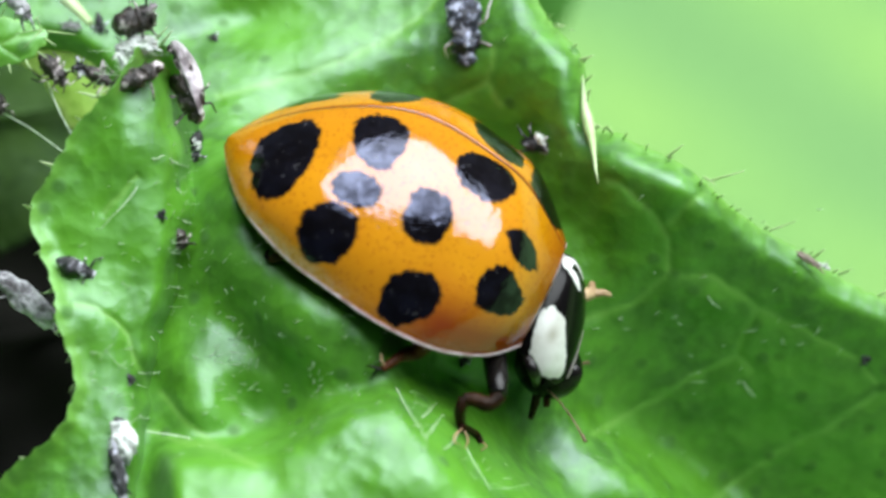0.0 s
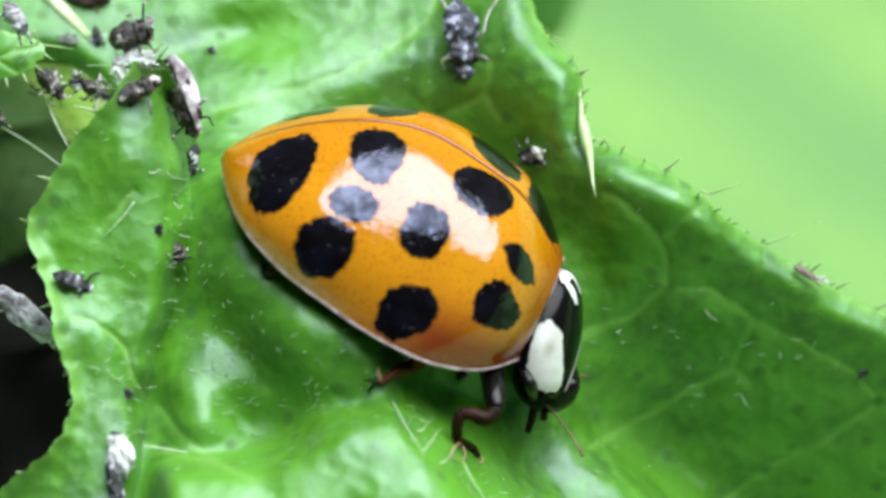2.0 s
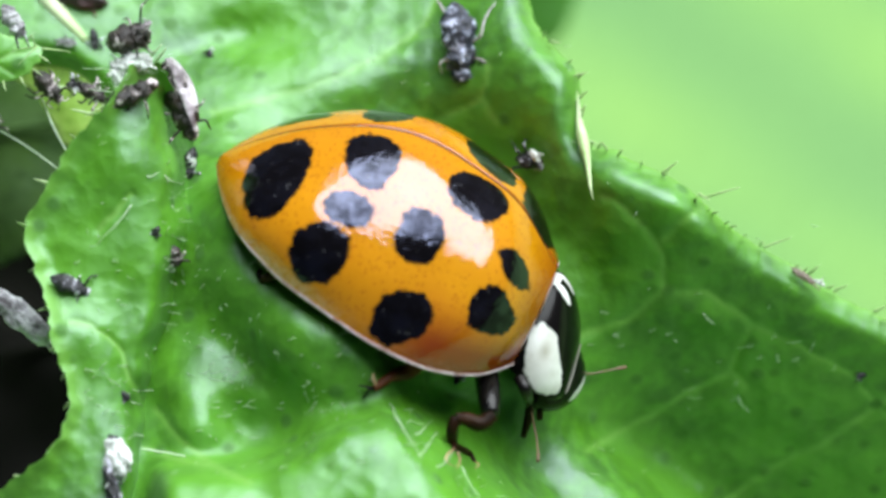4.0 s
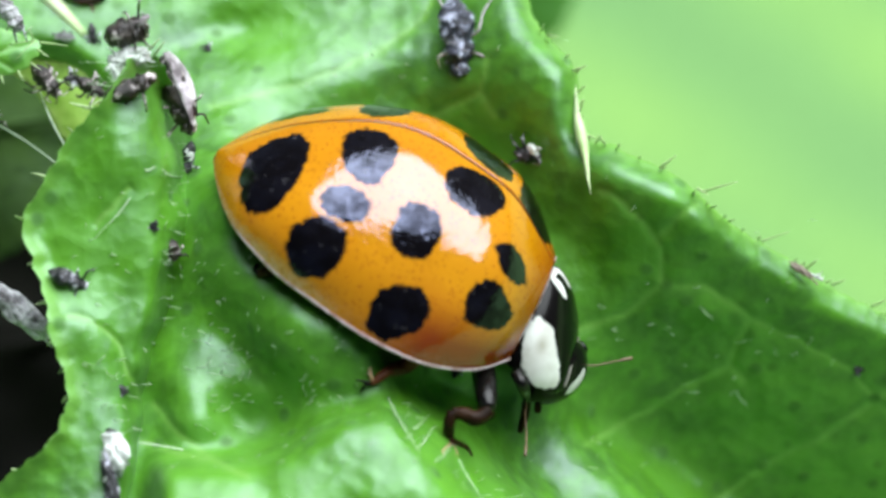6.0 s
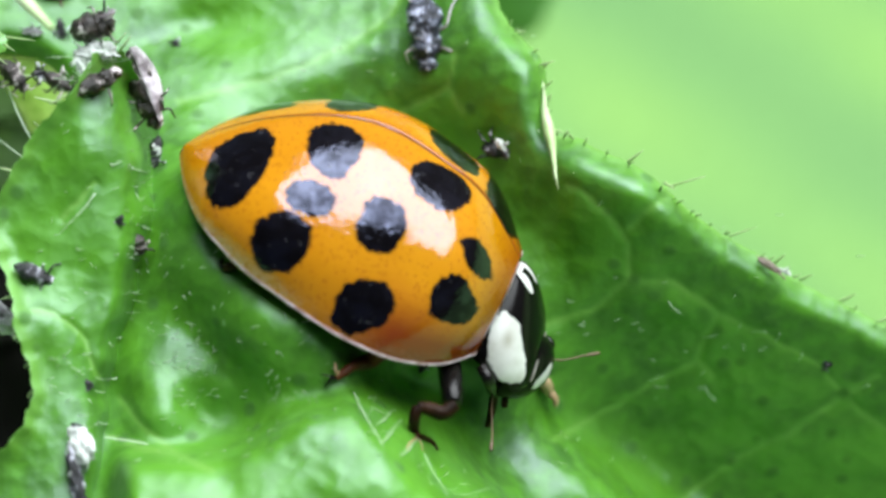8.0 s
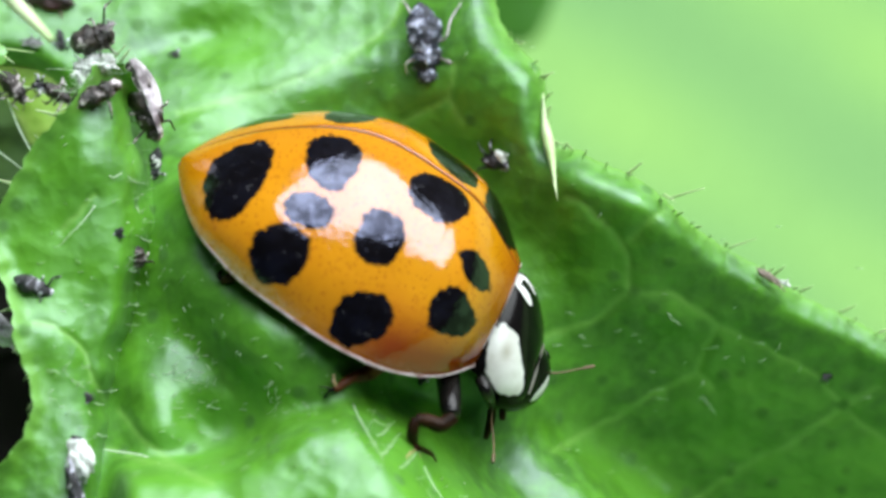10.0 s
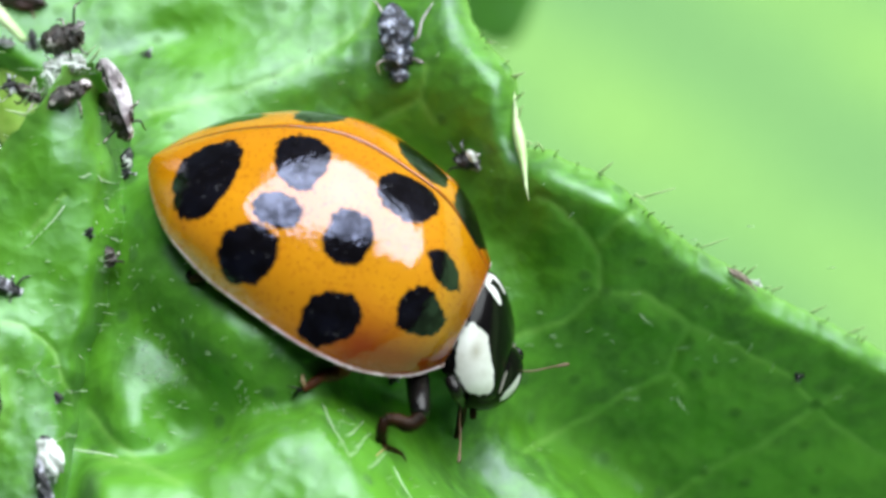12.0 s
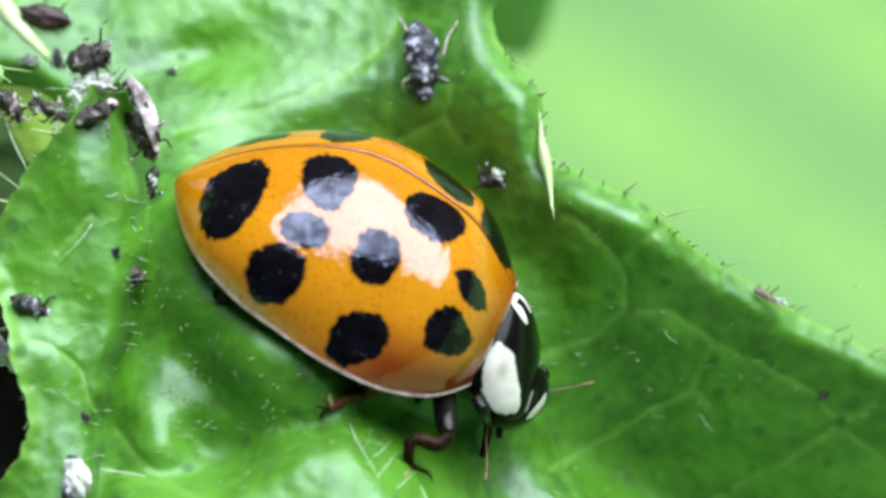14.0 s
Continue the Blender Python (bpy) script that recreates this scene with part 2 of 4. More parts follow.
def curve_points(points, steps=6):
    """Points rounded off into a smooth line."""
    P = [Vector(p) for p in points]
    P = [2 * P[0] - P[1]] + P + [2 * P[-1] - P[-2]]
    out = []
    for i in range(1, len(P) - 2):
        for k in range(steps):
            t = k / steps
            out.append(0.5 * ((2 * P[i]) + (P[i + 1] - P[i - 1]) * t + (2 * P[i - 1] - 5 * P[i] + 4 * P[i + 1] - P[i + 2]) * t * t
                              + (3 * P[i] - P[i - 1] - 3 * P[i + 1] + P[i + 2]) * t ** 3))
    return out + [P[-2]]


def limb(points, r0, r1, steps=5, n=8):
    c = curve_points(points, steps)
    at = [i / (len(c) - 1) for i in range(len(c))]
    return tube(c, [(r0 + (r1 - r0) * u) * (0.92 + 0.16 * math.sin(math.pi * u)) for u in at], n)


def blob(centre, radii, m=None, nu=16, nv=10, rough=0.0, seed=0.0):
    verts, faces = [], []
    m = m or Matrix.Identity(3)
    for j in range(nv + 1):
        b = math.pi * j / nv
        for i in range(nu):
            a = 2 * math.pi * i / nu
            d = Vector((math.sin(b) * math.cos(a), math.sin(b) * math.sin(a), math.cos(b)))
            k = 1 + rough * noise.noise(d * 2.2 + Vector((seed, seed * 1.7, 0)))
            verts.append(Vector(centre) + m @ Vector((d.x * radii[0] * k, d.y * radii[1] * k, d.z * radii[2] * k)))
    for j in range(nv):
        for i in range(nu):
            a, b = j * nu + i, j * nu + (i + 1) % nu
            faces.append((a, b, b + nu, a + nu))
    return verts, faces


# ---------- leaf blades ----------
def gauss(x, y, cx, cy, sx, sy, amp, turn=0.0):
    c, s = math.cos(radians(turn)), math.sin(radians(turn))
    a, b = (x - cx) * c + (y - cy) * s, -(x - cx) * s + (y - cy) * c
    return amp * np.exp(-(a / sx) ** 2 - (b / sy) ** 2)


def segments_distance(x, y, lines):
    d = np.full(np.shape(x), 1e9)
    for line in lines:
        for (ax, ay), (bx, by) in zip(line[:-1], line[1:]):
            t = np.clip(((x - ax) * (bx - ax) + (y - ay) * (by - ay)) / ((bx - ax) ** 2 + (by - ay) ** 2 + 1e-9), 0, 1)
            d = np.minimum(d, np.hypot(x - ax - t * (bx - ax), y - ay - t * (by - ay)))
    return d


def ripple(x, y, scale, seed=0.0):
    flat = [noise.noise(Vector((a / scale, b / scale, seed))) for a, b in zip(np.ravel(x), np.ravel(y))]
    return np.array(flat).reshape(np.shape(x))


def outline(points, teeth=0.0, seed=1, pitch=9.0):
    """A closed smooth outline with small uneven teeth."""
    P = [Vector((*p, 0)) for p in points]
    n = len(P)
    line = []
    rnd = random.Random(seed)
    for i in range(n):
        a, b, c, d = P[i - 1], P[i], P[(i + 1) % n], P[(i + 2) % n]
        steps = max(2, int((c - b).length / pitch))
        for k in range(steps):
            t = k / steps
            v = 0.5 * (2 * b + (c - a) * t + (2 * a - 5 * b + 4 * c - d) * t * t + (3 * b - a - 3 * c + d) * t ** 3)
            line.append((v.x + rnd.uniform(-teeth, teeth), v.y + rnd.uniform(-teeth, teeth)))
    return line


def blade(name, points, height, mat, parent, label="", step=6.0, teeth=2.0, roll=0.0, reach=60.0, veins=(), vein_width=5.2, sunk=3.0, thick=18.0, fringe=9.0, plain=None, pitch=9.0):
    """A leaf blade over an outline: height(x, y) gives w, its margin rolls back, its veins are sunk."""
    line = outline(points, teeth, pitch=pitch)
    L = np.array(line + line[:1])
    x0, y0, x1, y1 = L[:, 0].min() - step, L[:, 1].min() - step, L[:, 0].max() + step, L[:, 1].max() + step
    xs, ys = np.arange(x0, x1 + step, step), np.arange(y0, y1 + step, step)
    x, y = np.meshgrid(xs, ys)
    inside = np.zeros(x.shape, bool)
    best = np.full(x.shape, 1e9)
    nx, ny = x.copy(), y.copy()
    for (ax, ay), (bx, by) in zip(L[:-1], L[1:]):
        cross = ((ay > y) != (by > y)) & (x < (bx - ax) * (y - ay) / (by - ay + 1e-12) + ax)
        inside ^= cross
        t = np.clip(((x - ax) * (bx - ax) + (y - ay) * (by - ay)) / ((bx - ax) ** 2 + (by - ay) ** 2 + 1e-9), 0, 1)
        px, py = ax + t * (bx - ax), ay + t * (by - ay)
        d = np.hypot(x - px, y - py)
        near = d < best
        best, nx, ny = np.where(near, d, best), np.where(near, px, nx), np.where(near, py, ny)
    keep = inside | (best < step * 1.1)
    x, y = np.where(inside, x, nx), np.where(inside, y, ny)
    d = np.where(inside, best, 0.0)
    curl = np.clip(1 - d / reach, 0, 1) ** 2
    if plain is not None:
        curl = np.where(plain(x, y), 0.0, curl)
    for _ in range(14):
        e = np.pad(curl, 1, mode="edge")
        curl = (e[:-2, 1:-1] + e[2:, 1:-1] + e[1:-1, :-2] + e[1:-1, 2:] + 2 * curl) / 6
    w = height(x, y) - roll * curl
    vein = np.zeros(x.shape)
    if veins:
        dv = segments_distance(x + 6 * ripple(x, y, 40, 3.3), y + 6 * ripple(x, y, 40, 7.7), veins)
        vein = np.exp(-(dv / vein_width) ** 2)
        w = w - sunk * np.exp(-(dv / (vein_width * 1.6)) ** 2) + sunk * 0.9 * np.exp(-((dv - 45) / 34) ** 2)
    # pale margin colour, spread wider to paint in some of the edge's sheen
    pale = 0.8 * np.exp(-(d / fringe) ** 2)
    vein = np.maximum(vein, pale if plain is None else np.where(plain(x, y), 0.0, pale))
    k = (FAR - w) / FAR
    V = np.stack([(x - 784) * k * U, (441 - y) * k * U, w * U], -1).reshape(-1, 3)
    H, W = x.shape
    idx = np.arange(H * W).reshape(H, W)
    a, b, c, e = idx[:-1, :-1], idx[1:, :-1], idx[1:, 1:], idx[:-1, 1:]
    ok = keep[:-1, :-1] & keep[1:, :-1] & keep[1:, 1:] & keep[:-1, 1:]
    faces = np.stack([a[ok], b[ok], c[ok], e[ok]], -1)
    used = np.unique(faces)
    back = np.zeros(H * W, int)
    back[used] = np.arange(len(used))
    me = mesh_of(name, V[used], back[faces].tolist(), mat, attrs={"vein": vein.reshape(-1)[used]})
    bm = bmesh.new()
    bm.from_mesh(me)
    bmesh.ops.remove_doubles(bm, verts=[v for v in bm.verts if v.is_boundary or any(e.calc_length() < step * 0.3 * U for e in v.link_edges)], dist=step * 0.3 * U)
    rim = [e for e in bm.edges if e.is_boundary]
    made = bmesh.ops.duplicate(bm, geom=bm.verts[:] + bm.edges[:] + bm.faces[:])
    back, twins = [g for g in made["geom"] if isinstance(g, bmesh.types.BMVert)], made["vert_map"]
    for v in back:
        k = (FAR * U - v.co.z + thick * U) / (FAR * U - v.co.z)
        v.co = Vector((v.co.x * k, v.co.y * k, v.co.z - thick * U))
    bmesh.ops.reverse_faces(bm, faces=[g for g in made["geom"] if isinstance(g, bmesh.types.BMFace)])
    for e in rim:
        p, q = (loop := e.link_loops[0]).vert, loop.link_loop_next.vert
        bm.faces.new((q, p, twins[p], twins[q])).smooth = True
    bm.to_mesh(me)
    bm.free()
    return part(name, me, parent, label)


BEETLE_X, BEETLE_Y, BEETLE_W = 684.9, 408.3, 20.0


def step_up(v):
    return 1 / (1 + np.exp(-np.clip(v, -30, 30)))


def main_base(x, y):
    """Blade facing up on the camera's far side, a lobe cupped towards the camera, plump folds in front of the beetle."""
    w = 0.62 * (y - 441) - 60
    right = step_up((x - 938 - 0.15 * (y - 400)) / 62)
    low = 30 * np.log1p(np.exp(np.clip((y - 320) / 30, -30, 30)))
    w = w * (1 - right) + right * (-170 - 0.84 * (low - 180) + 0.47 * (y - 320 - low) + 0.02 * (x - 1200))
    under = BEETLE_W - 165 - 0.922 * (x - BEETLE_X) + 1.6 * (y - BEETLE_Y)
    k = 0.6 * np.exp(-(((x - 730) / 300) ** 2 + ((y - 420) / 230) ** 2) ** 1.5)
    w = w * (1 - k) + under * k
    brow = sum(np.interp(x + d, [100, 290, 420, 560, 640, 690, 718, 745, 770, 800, 840, 878, 930, 1000], [790, 790, 800, 765, 716, 692, 698, 744, 786, 806, 836, 868, 930, 1000]) for d in range(-16, 17, 8)) / 5
    w = w + (190 - 0.12 * np.clip(y - brow - 25, 0, 400)) * step_up((y - brow - 12) / 11) * step_up((900 - x) / 25) * step_up((x - 305) / 9)
    ridge = np.interp(x, [850, 920, 1000, 1100, 1200, 1300, 1400], [740, 765, 785, 815, 850, 895, 940])
    w = w + (190 - 0.12 * np.clip(y - ridge - 40, 0, 400)) * step_up((y - ridge - 25) / 26) * step_up((x - 880) / 18)
    w = w + gauss(x, y, 395, 630, 40, 85, 45, 10) + gauss(x, y, 360, 740, 40, 50, 30) + gauss(x, y, 885, 690, 62, 50, -85) + gauss(x, y, 800, 672, 42, 60, -85, -12)
    w = w + gauss(x, y, 570, 560, 300, 160, 110, 33) + gauss(x, y, 410, 370, 120, 150, 60) + gauss(x, y, 430, 45, 110, 45, -45, -12) + gauss(x, y, 600, 120, 160, 50, 25, -12)
    w = w + gauss(x, y, 1230, 520, 120, 45, 14, 20) + gauss(x, y, 1270, 610, 110, 50, -10, -30) + gauss(x, y, 1420, 680, 110, 60, 12, 30)
    d = segments_distance(x, y, [[(425, 330), (480, 425), (580, 515), (650, 560)]])
    return w + 50 * np.exp(-(d / 95) ** 2) + gauss(x, y, 432, 340, 48, 54, 86)


# plump faces between the veins: centre, half sizes, turn, slope across and down, height
FACETS = [(708, 812, 146, 104, 0, -0.06, 0.58, 6), (1050, 838, 190, 76, 28, -0.16, 0.60, 14), (395, 650, 92, 118, -14, -0.08, 0.56, 0),
          (420, 856, 90, 46, 0, -0.1, 0.6, 0), (595, 628, 120, 58, 33, 0.1, -0.35, 0), (470, 690, 60, 60, 0, 0.1, -0.2, 0)]


def main_height(x, y):
    w = main_base(x, y)
    for cx, cy, sx, sy, turn, gx, gy, up in FACETS:
        c, k = math.cos(radians(turn)), math.sin(radians(turn))
        u, v = ((x - cx) * c + (y - cy) * k) / sx, (-(x - cx) * k + (y - cy) * c) / sy
        m = np.exp(-(u * u + v * v) ** 1.4)
        flat_face = float(main_base(np.array([float(cx)]), np.array([float(cy)]))[0]) + up + gx * (x - cx) + gy * (y - cy) - 12 * (u * u + v * v)
        w = w * (1 - m) + flat_face * m
    return w + 14 * ripple(x, y, 170) + 5.0 * ripple(x, y, 60, 2.0) + 1.5 * ripple(x, y, 26, 5.0)


def lobe_height(x, y):
    w = 0.13 * (y - 441) + 165 - 0.0016 * (x - 215) ** 2
    w = w + gauss(x, y, 240, 250, 60, 120, 25) + gauss(x, y, 130, 560, 60, 50, 25) + gauss(x, y, 250, 620, 40, 160, -22)
    w = w + 0.14 * 40 * np.log1p(np.exp(np.clip((y - 600) / 40, -30, 30)))
    w = w + 10 * ripple(x, y, 130, 9.0) + 1.6 * ripple(x, y, 45, 4.0) + 0.7 * ripple(x, y, 18, 6.0)
    edge = np.interp(y, [84, 125, 200, 300, 390, 500, 620, 700, 800, 1000], [300, 330, 358, 374, 374, 350, 318, 298, 286, 292])
    m = step_up((x - edge + 26 + 14 * ripple(x, y, 70, 15.0)) / 9) * step_up((y - 190) / 30)
    return w * (1 - m) + (main_height(x, y) - 36) * m


MAIN_VEINS = [[(1050, 570), (1130, 545), (1200, 490), (1270, 495), (1310, 515), (1350, 550), (1420, 578), (1530, 640), (1600, 720), (1720, 800)],
              [(1350, 550), (1318, 637), (1230, 680), (1120, 740), (1060, 775)], [(1320, 635), (1345, 665)],
              [(1640, 660), (1568, 700), (1480, 760), (1400, 800), (1300, 870), (1200, 960)],
              [(1200, 490), (1200, 430), (1180, 395), (1110, 330), (1090, 325)], [(1200, 400), (1260, 345)],
              [(400, 175), (560, 135), (700, 75), (770, 25), (800, -30)], [(900, 190), (880, 150), (890, 90)], [(880, 150), (800, 190)],
              [(300, 700), (350, 760), (420, 810)], [(280, 770), (400, 800), (470, 830)]]
main_leaf = thing("thistle_leaf", PLAN.copy(), "glossy green toothed thistle leaf with pale veins and spines", "leaf")
MAIN_OUTLINE = [(-160, -160), (965, -160), (962, -40), (968, 10), (990, 45), (1025, 82), (1046, 112), (1052, 150), (1050, 192), (1058, 228), (1075, 240),
                (1110, 243), (1150, 265), (1200, 285), (1255, 322), (1300, 365), (1365, 412), (1440, 455), (1500, 497), (1568, 532),
                (1700, 600), (1950, 740), (2250, 1050), (2200, 1500), (1600, 1750), (700, 1700), (200, 1400), (190, 800), (240, 600), (240, 300), (226, 200), (200, 150), (150, 108), (90, 92), (-160, 80)]
blade("blade", MAIN_OUTLINE, main_height, LEAF, main_leaf, step=6.0, roll=74, reach=40, fringe=13, veins=MAIN_VEINS)
LOBE_OUTLINE = [(232, 130), (262, 88), (300, 84), (330, 125), (358, 200), (374, 300), (374, 390), (350, 500), (318, 620), (298, 700), (286, 800), (292, 1000),
                (200, 1150), (-150, 1100), (-120, 930), (0, 866), (40, 832), (110, 775), (146, 705), (138, 640), (118, 585), (108, 520), (84, 445), (68, 375), (108, 302), (150, 230), (196, 178)]
lobe = blade("side_lobe", LOBE_OUTLINE, lobe_height, LEAF, main_leaf, "upturned side lobe with a ragged pale margin", step=3.0, teeth=3.8, pitch=10.0, roll=-32, reach=38, fringe=24, plain=lambda x, y: (x > 255) & (y > 140),
             veins=[[(258, 318), (200, 382)], [(150, 545), (190, 550), (240, 600), (270, 680)]], vein_width=5.0)

# ---------- setting ----------
ground = thing("ground", pose(-0.025, 0.0, -0.56), "bright green meadow far below, out of focus", "ground", kind="structure",
               data=mesh_of("ground", [(-400, -400, 0), (400, -400, 0), (400, 400, 0), (-400, 400, 0)], [(0, 1, 2, 3)], MEADOW))

# ---------- ladybird ----------
BODY = PLAN @ Matrix.Translation(loc(BEETLE_X, BEETLE_Y, BEETLE_W)) @ Matrix(((0.882, 0.168, 0.440, 0), (-0.466, 0.449, 0.763, 0), (-0.070, -0.878, 0.474, 0), (0, 0, 0, 1))).to_quaternion().to_matrix().to_4x4()
BODY_INV = BODY.inverted()
KNOTS = np.array([0, .03, .1, .25, .45, .65, .82, .94, 1.])
HALF = np.array([3, 57, 143, 228, 272, 292, 270, 204, 139.])
TALL = np.array([17, 45, 96, 173, 229, 228, 204, 155, 128.])
LONG = 602.0


def hermite(kx, ky, xs):
    d = np.gradient(ky, kx)
    i = np.clip(np.searchsorted(kx, xs) - 1, 0, len(kx) - 2)
    h = kx[i + 1] - kx[i]
    t = (xs - kx[i]) / h
    return (1 + 2 * t) * (1 - t) ** 2 * ky[i] + t * (1 - t) ** 2 * h * d[i] + t * t * (3 - 2 * t) * ky[i + 1] + t * t * (t - 1) * h * d[i + 1]


# slight swells of the wing cases: rows along the body, columns across
SWELL_S, SWELL_F = np.array([0, .12, .28, .45, .6, .75, .88, 1.]), np.array([0, .35, .65, .95, 1.25, math.pi / 2])
SWELL = np.array([[-.001, .008, .031, .030], [.003, 0, .042, .054], [.012, -.003, -.005, .009],
                  [.017, .002, -.030, -.024], [.010, -.008, -.046, -.028], [.027, .035, -.009, -.016]])


def swell(s, f):
    s, a = np.broadcast_arrays(s, np.abs(f))
    rows = [np.zeros(s.shape)] + [hermite(SWELL_S, np.concatenate([[0], SWELL[:, j], [0]]), s) for j in range(4)] + [np.zeros(s.shape)]
    K = np.stack(rows)
    d = np.gradient(K, SWELL_F, axis=0)
    i = np.clip(np.searchsorted(SWELL_F, a) - 1, 0, len(SWELL_F) - 2)
    h = SWELL_F[i + 1] - SWELL_F[i]
    u = (a - SWELL_F[i]) / h
    at = lambda M, k: np.take_along_axis(M, k[None], 0)[0]
    return (1 + 2 * u) * (1 - u) ** 2 * at(K, i) + u * (1 - u) ** 2 * h * at(d, i) + u * u * (3 - 2 * u) * at(K, i + 1) + u * u * (u - 1) * h * at(d, i + 1)


def dome(s, f):
    """The back of the beetle: s from tail to front, f across from the suture (0) to the margin."""
    a, h = hermite(KNOTS, HALF, s) * 0.972, hermite(KNOTS, TALL, s)
    z = -5.9 * (s - 0.5) + 7 * ((s - 0.5) ** 2 * 4 - 1)
    q = 1 + swell(s, f)
    return np.stack([(s - 0.5) * LONG, a * np.sin(f) * q, (z * np.abs(np.sin(f)) + h * np.cos(f)) * q], -1)


# spots: along the body, across the back, half length, half breadth, turn
SPOTS = [(-205, -185, 136, 46, 91), (-74, -94, 70, 43, 105), (-74, -211, 42, 34, 13), (-83, -310, 59, 46, 88), (52, -194, 48, 39, 89),
         (115, -65, 61, 47, 33), (89, -338, 61, 46, 66), (219, -249, 50, 43, 96), (224, -142, 38, 28, 149)]

ladybird = thing("ladybird", BODY, "orange ladybird with black spots grooming on a thistle leaf", "ladybird")


def elytron(side):
    ns, nf = 190, 96
    s, f = np.meshgrid(np.linspace(0, 1, ns), np.linspace(0.007, math.pi / 2, nf), indexing="ij")
    P = dome(s, f * side)
    X, A = P[..., 0], -260 * f
    spot = np.full(X.shape, 2.0)
    for cx, cy, a, b, turn in SPOTS + ([(232, -78, 92, 48, 90), (-196, -92, 44, 30, 60)] if side > 0 else []):
        c, k = math.cos(radians(turn)), math.sin(radians(turn))
        p, q = (X - cx) * c + (A - cy) * k, -(X - cx) * k + (A - cy) * c
        spot = np.minimum(spot, (np.sqrt((p / a) ** 2 + (q / b) ** 2) - 1) * min(a, b) / 45.0)
    rust = np.clip((f / (math.pi / 2) - 0.58) / 0.28, 0, 1) * np.clip((s - 0.5) / 0.25, 0, 1)
    rust = np.maximum(rust, 0.75 * np.clip((s - 0.90) / 0.09, 0, 1))
    rust = np.maximum(rust, np.exp(-(f / 0.024) ** 2))
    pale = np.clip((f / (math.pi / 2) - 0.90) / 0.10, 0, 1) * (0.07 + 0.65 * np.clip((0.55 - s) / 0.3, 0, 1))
    V = (P * U).reshape(-1, 3)
    idx = np.arange(ns * nf).reshape(ns, nf)
    a, b, c, e = (i.ravel() for i in (idx[:-1, :-1], idx[1:, :-1], idx[1:, 1:], idx[:-1, 1:]))
    faces = np.stack([a, b, c, e] if side < 0 else [e, c, b, a], -1).tolist()
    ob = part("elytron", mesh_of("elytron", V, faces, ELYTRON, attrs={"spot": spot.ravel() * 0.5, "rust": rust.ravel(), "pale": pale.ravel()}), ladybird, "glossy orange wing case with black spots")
    so = ob.modifiers.new("thickness", "SOLIDIFY")
    so.thickness, so.offset = 7 * U, -1
    rim = [Vector(p) for p in dome(np.linspace(0.004, 1, 110), np.full(110, side * math.pi / 2))]
    rim += [Vector(p) for p in dome(np.ones(30), side * np.linspace(math.pi / 2, 0.1, 30))[1:]]
    verts, strip, m = [], [], 8
    for i, p in enumerate(rim):
        d = (rim[min(i + 1, len(rim) - 1)] - rim[max(i - 1, 0)]).normalized()
        out = (d.cross(Vector((0, 0, 1))) * -side).normalized()
        wide = 1.6 + 4.6 * min(1.0, max(0.0, (i - 6) / 16)) if i < 110 else 3.0
        verts += [(p + out * (3.5 + wide * math.cos(2 * math.pi * k / m)) + Vector((0, 0, 3 + 3.2 * math.sin(2 * math.pi * k / m)))) * U for k in range(m)]
        if i:
            strip += [((i - 1) * m + k, (i - 1) * m + (k + 1) % m, i * m + (k + 1) % m, i * m + k) for k in range(m)]
    part("margin", mesh_of("margin", verts, strip, RIM), ob, "pale pinkish flared margin")
    return ob


for side in (-1, 1):
    elytron(side)
part("abdomen", mesh_of("abdomen", *blob((-10 * U, 0, 5 * U), (278 * U, 226 * U, 50 * U), nu=32, nv=16), BLACK), ladybird, "black underside")
part("thorax", mesh_of("thorax", *blob((270 * U, 0, 10 * U), (90 * U, 140 * U, 70 * U), nu=24, nv=12), BLACK), ladybird)

NECK = Vector((300 * U, 0, 20 * U))


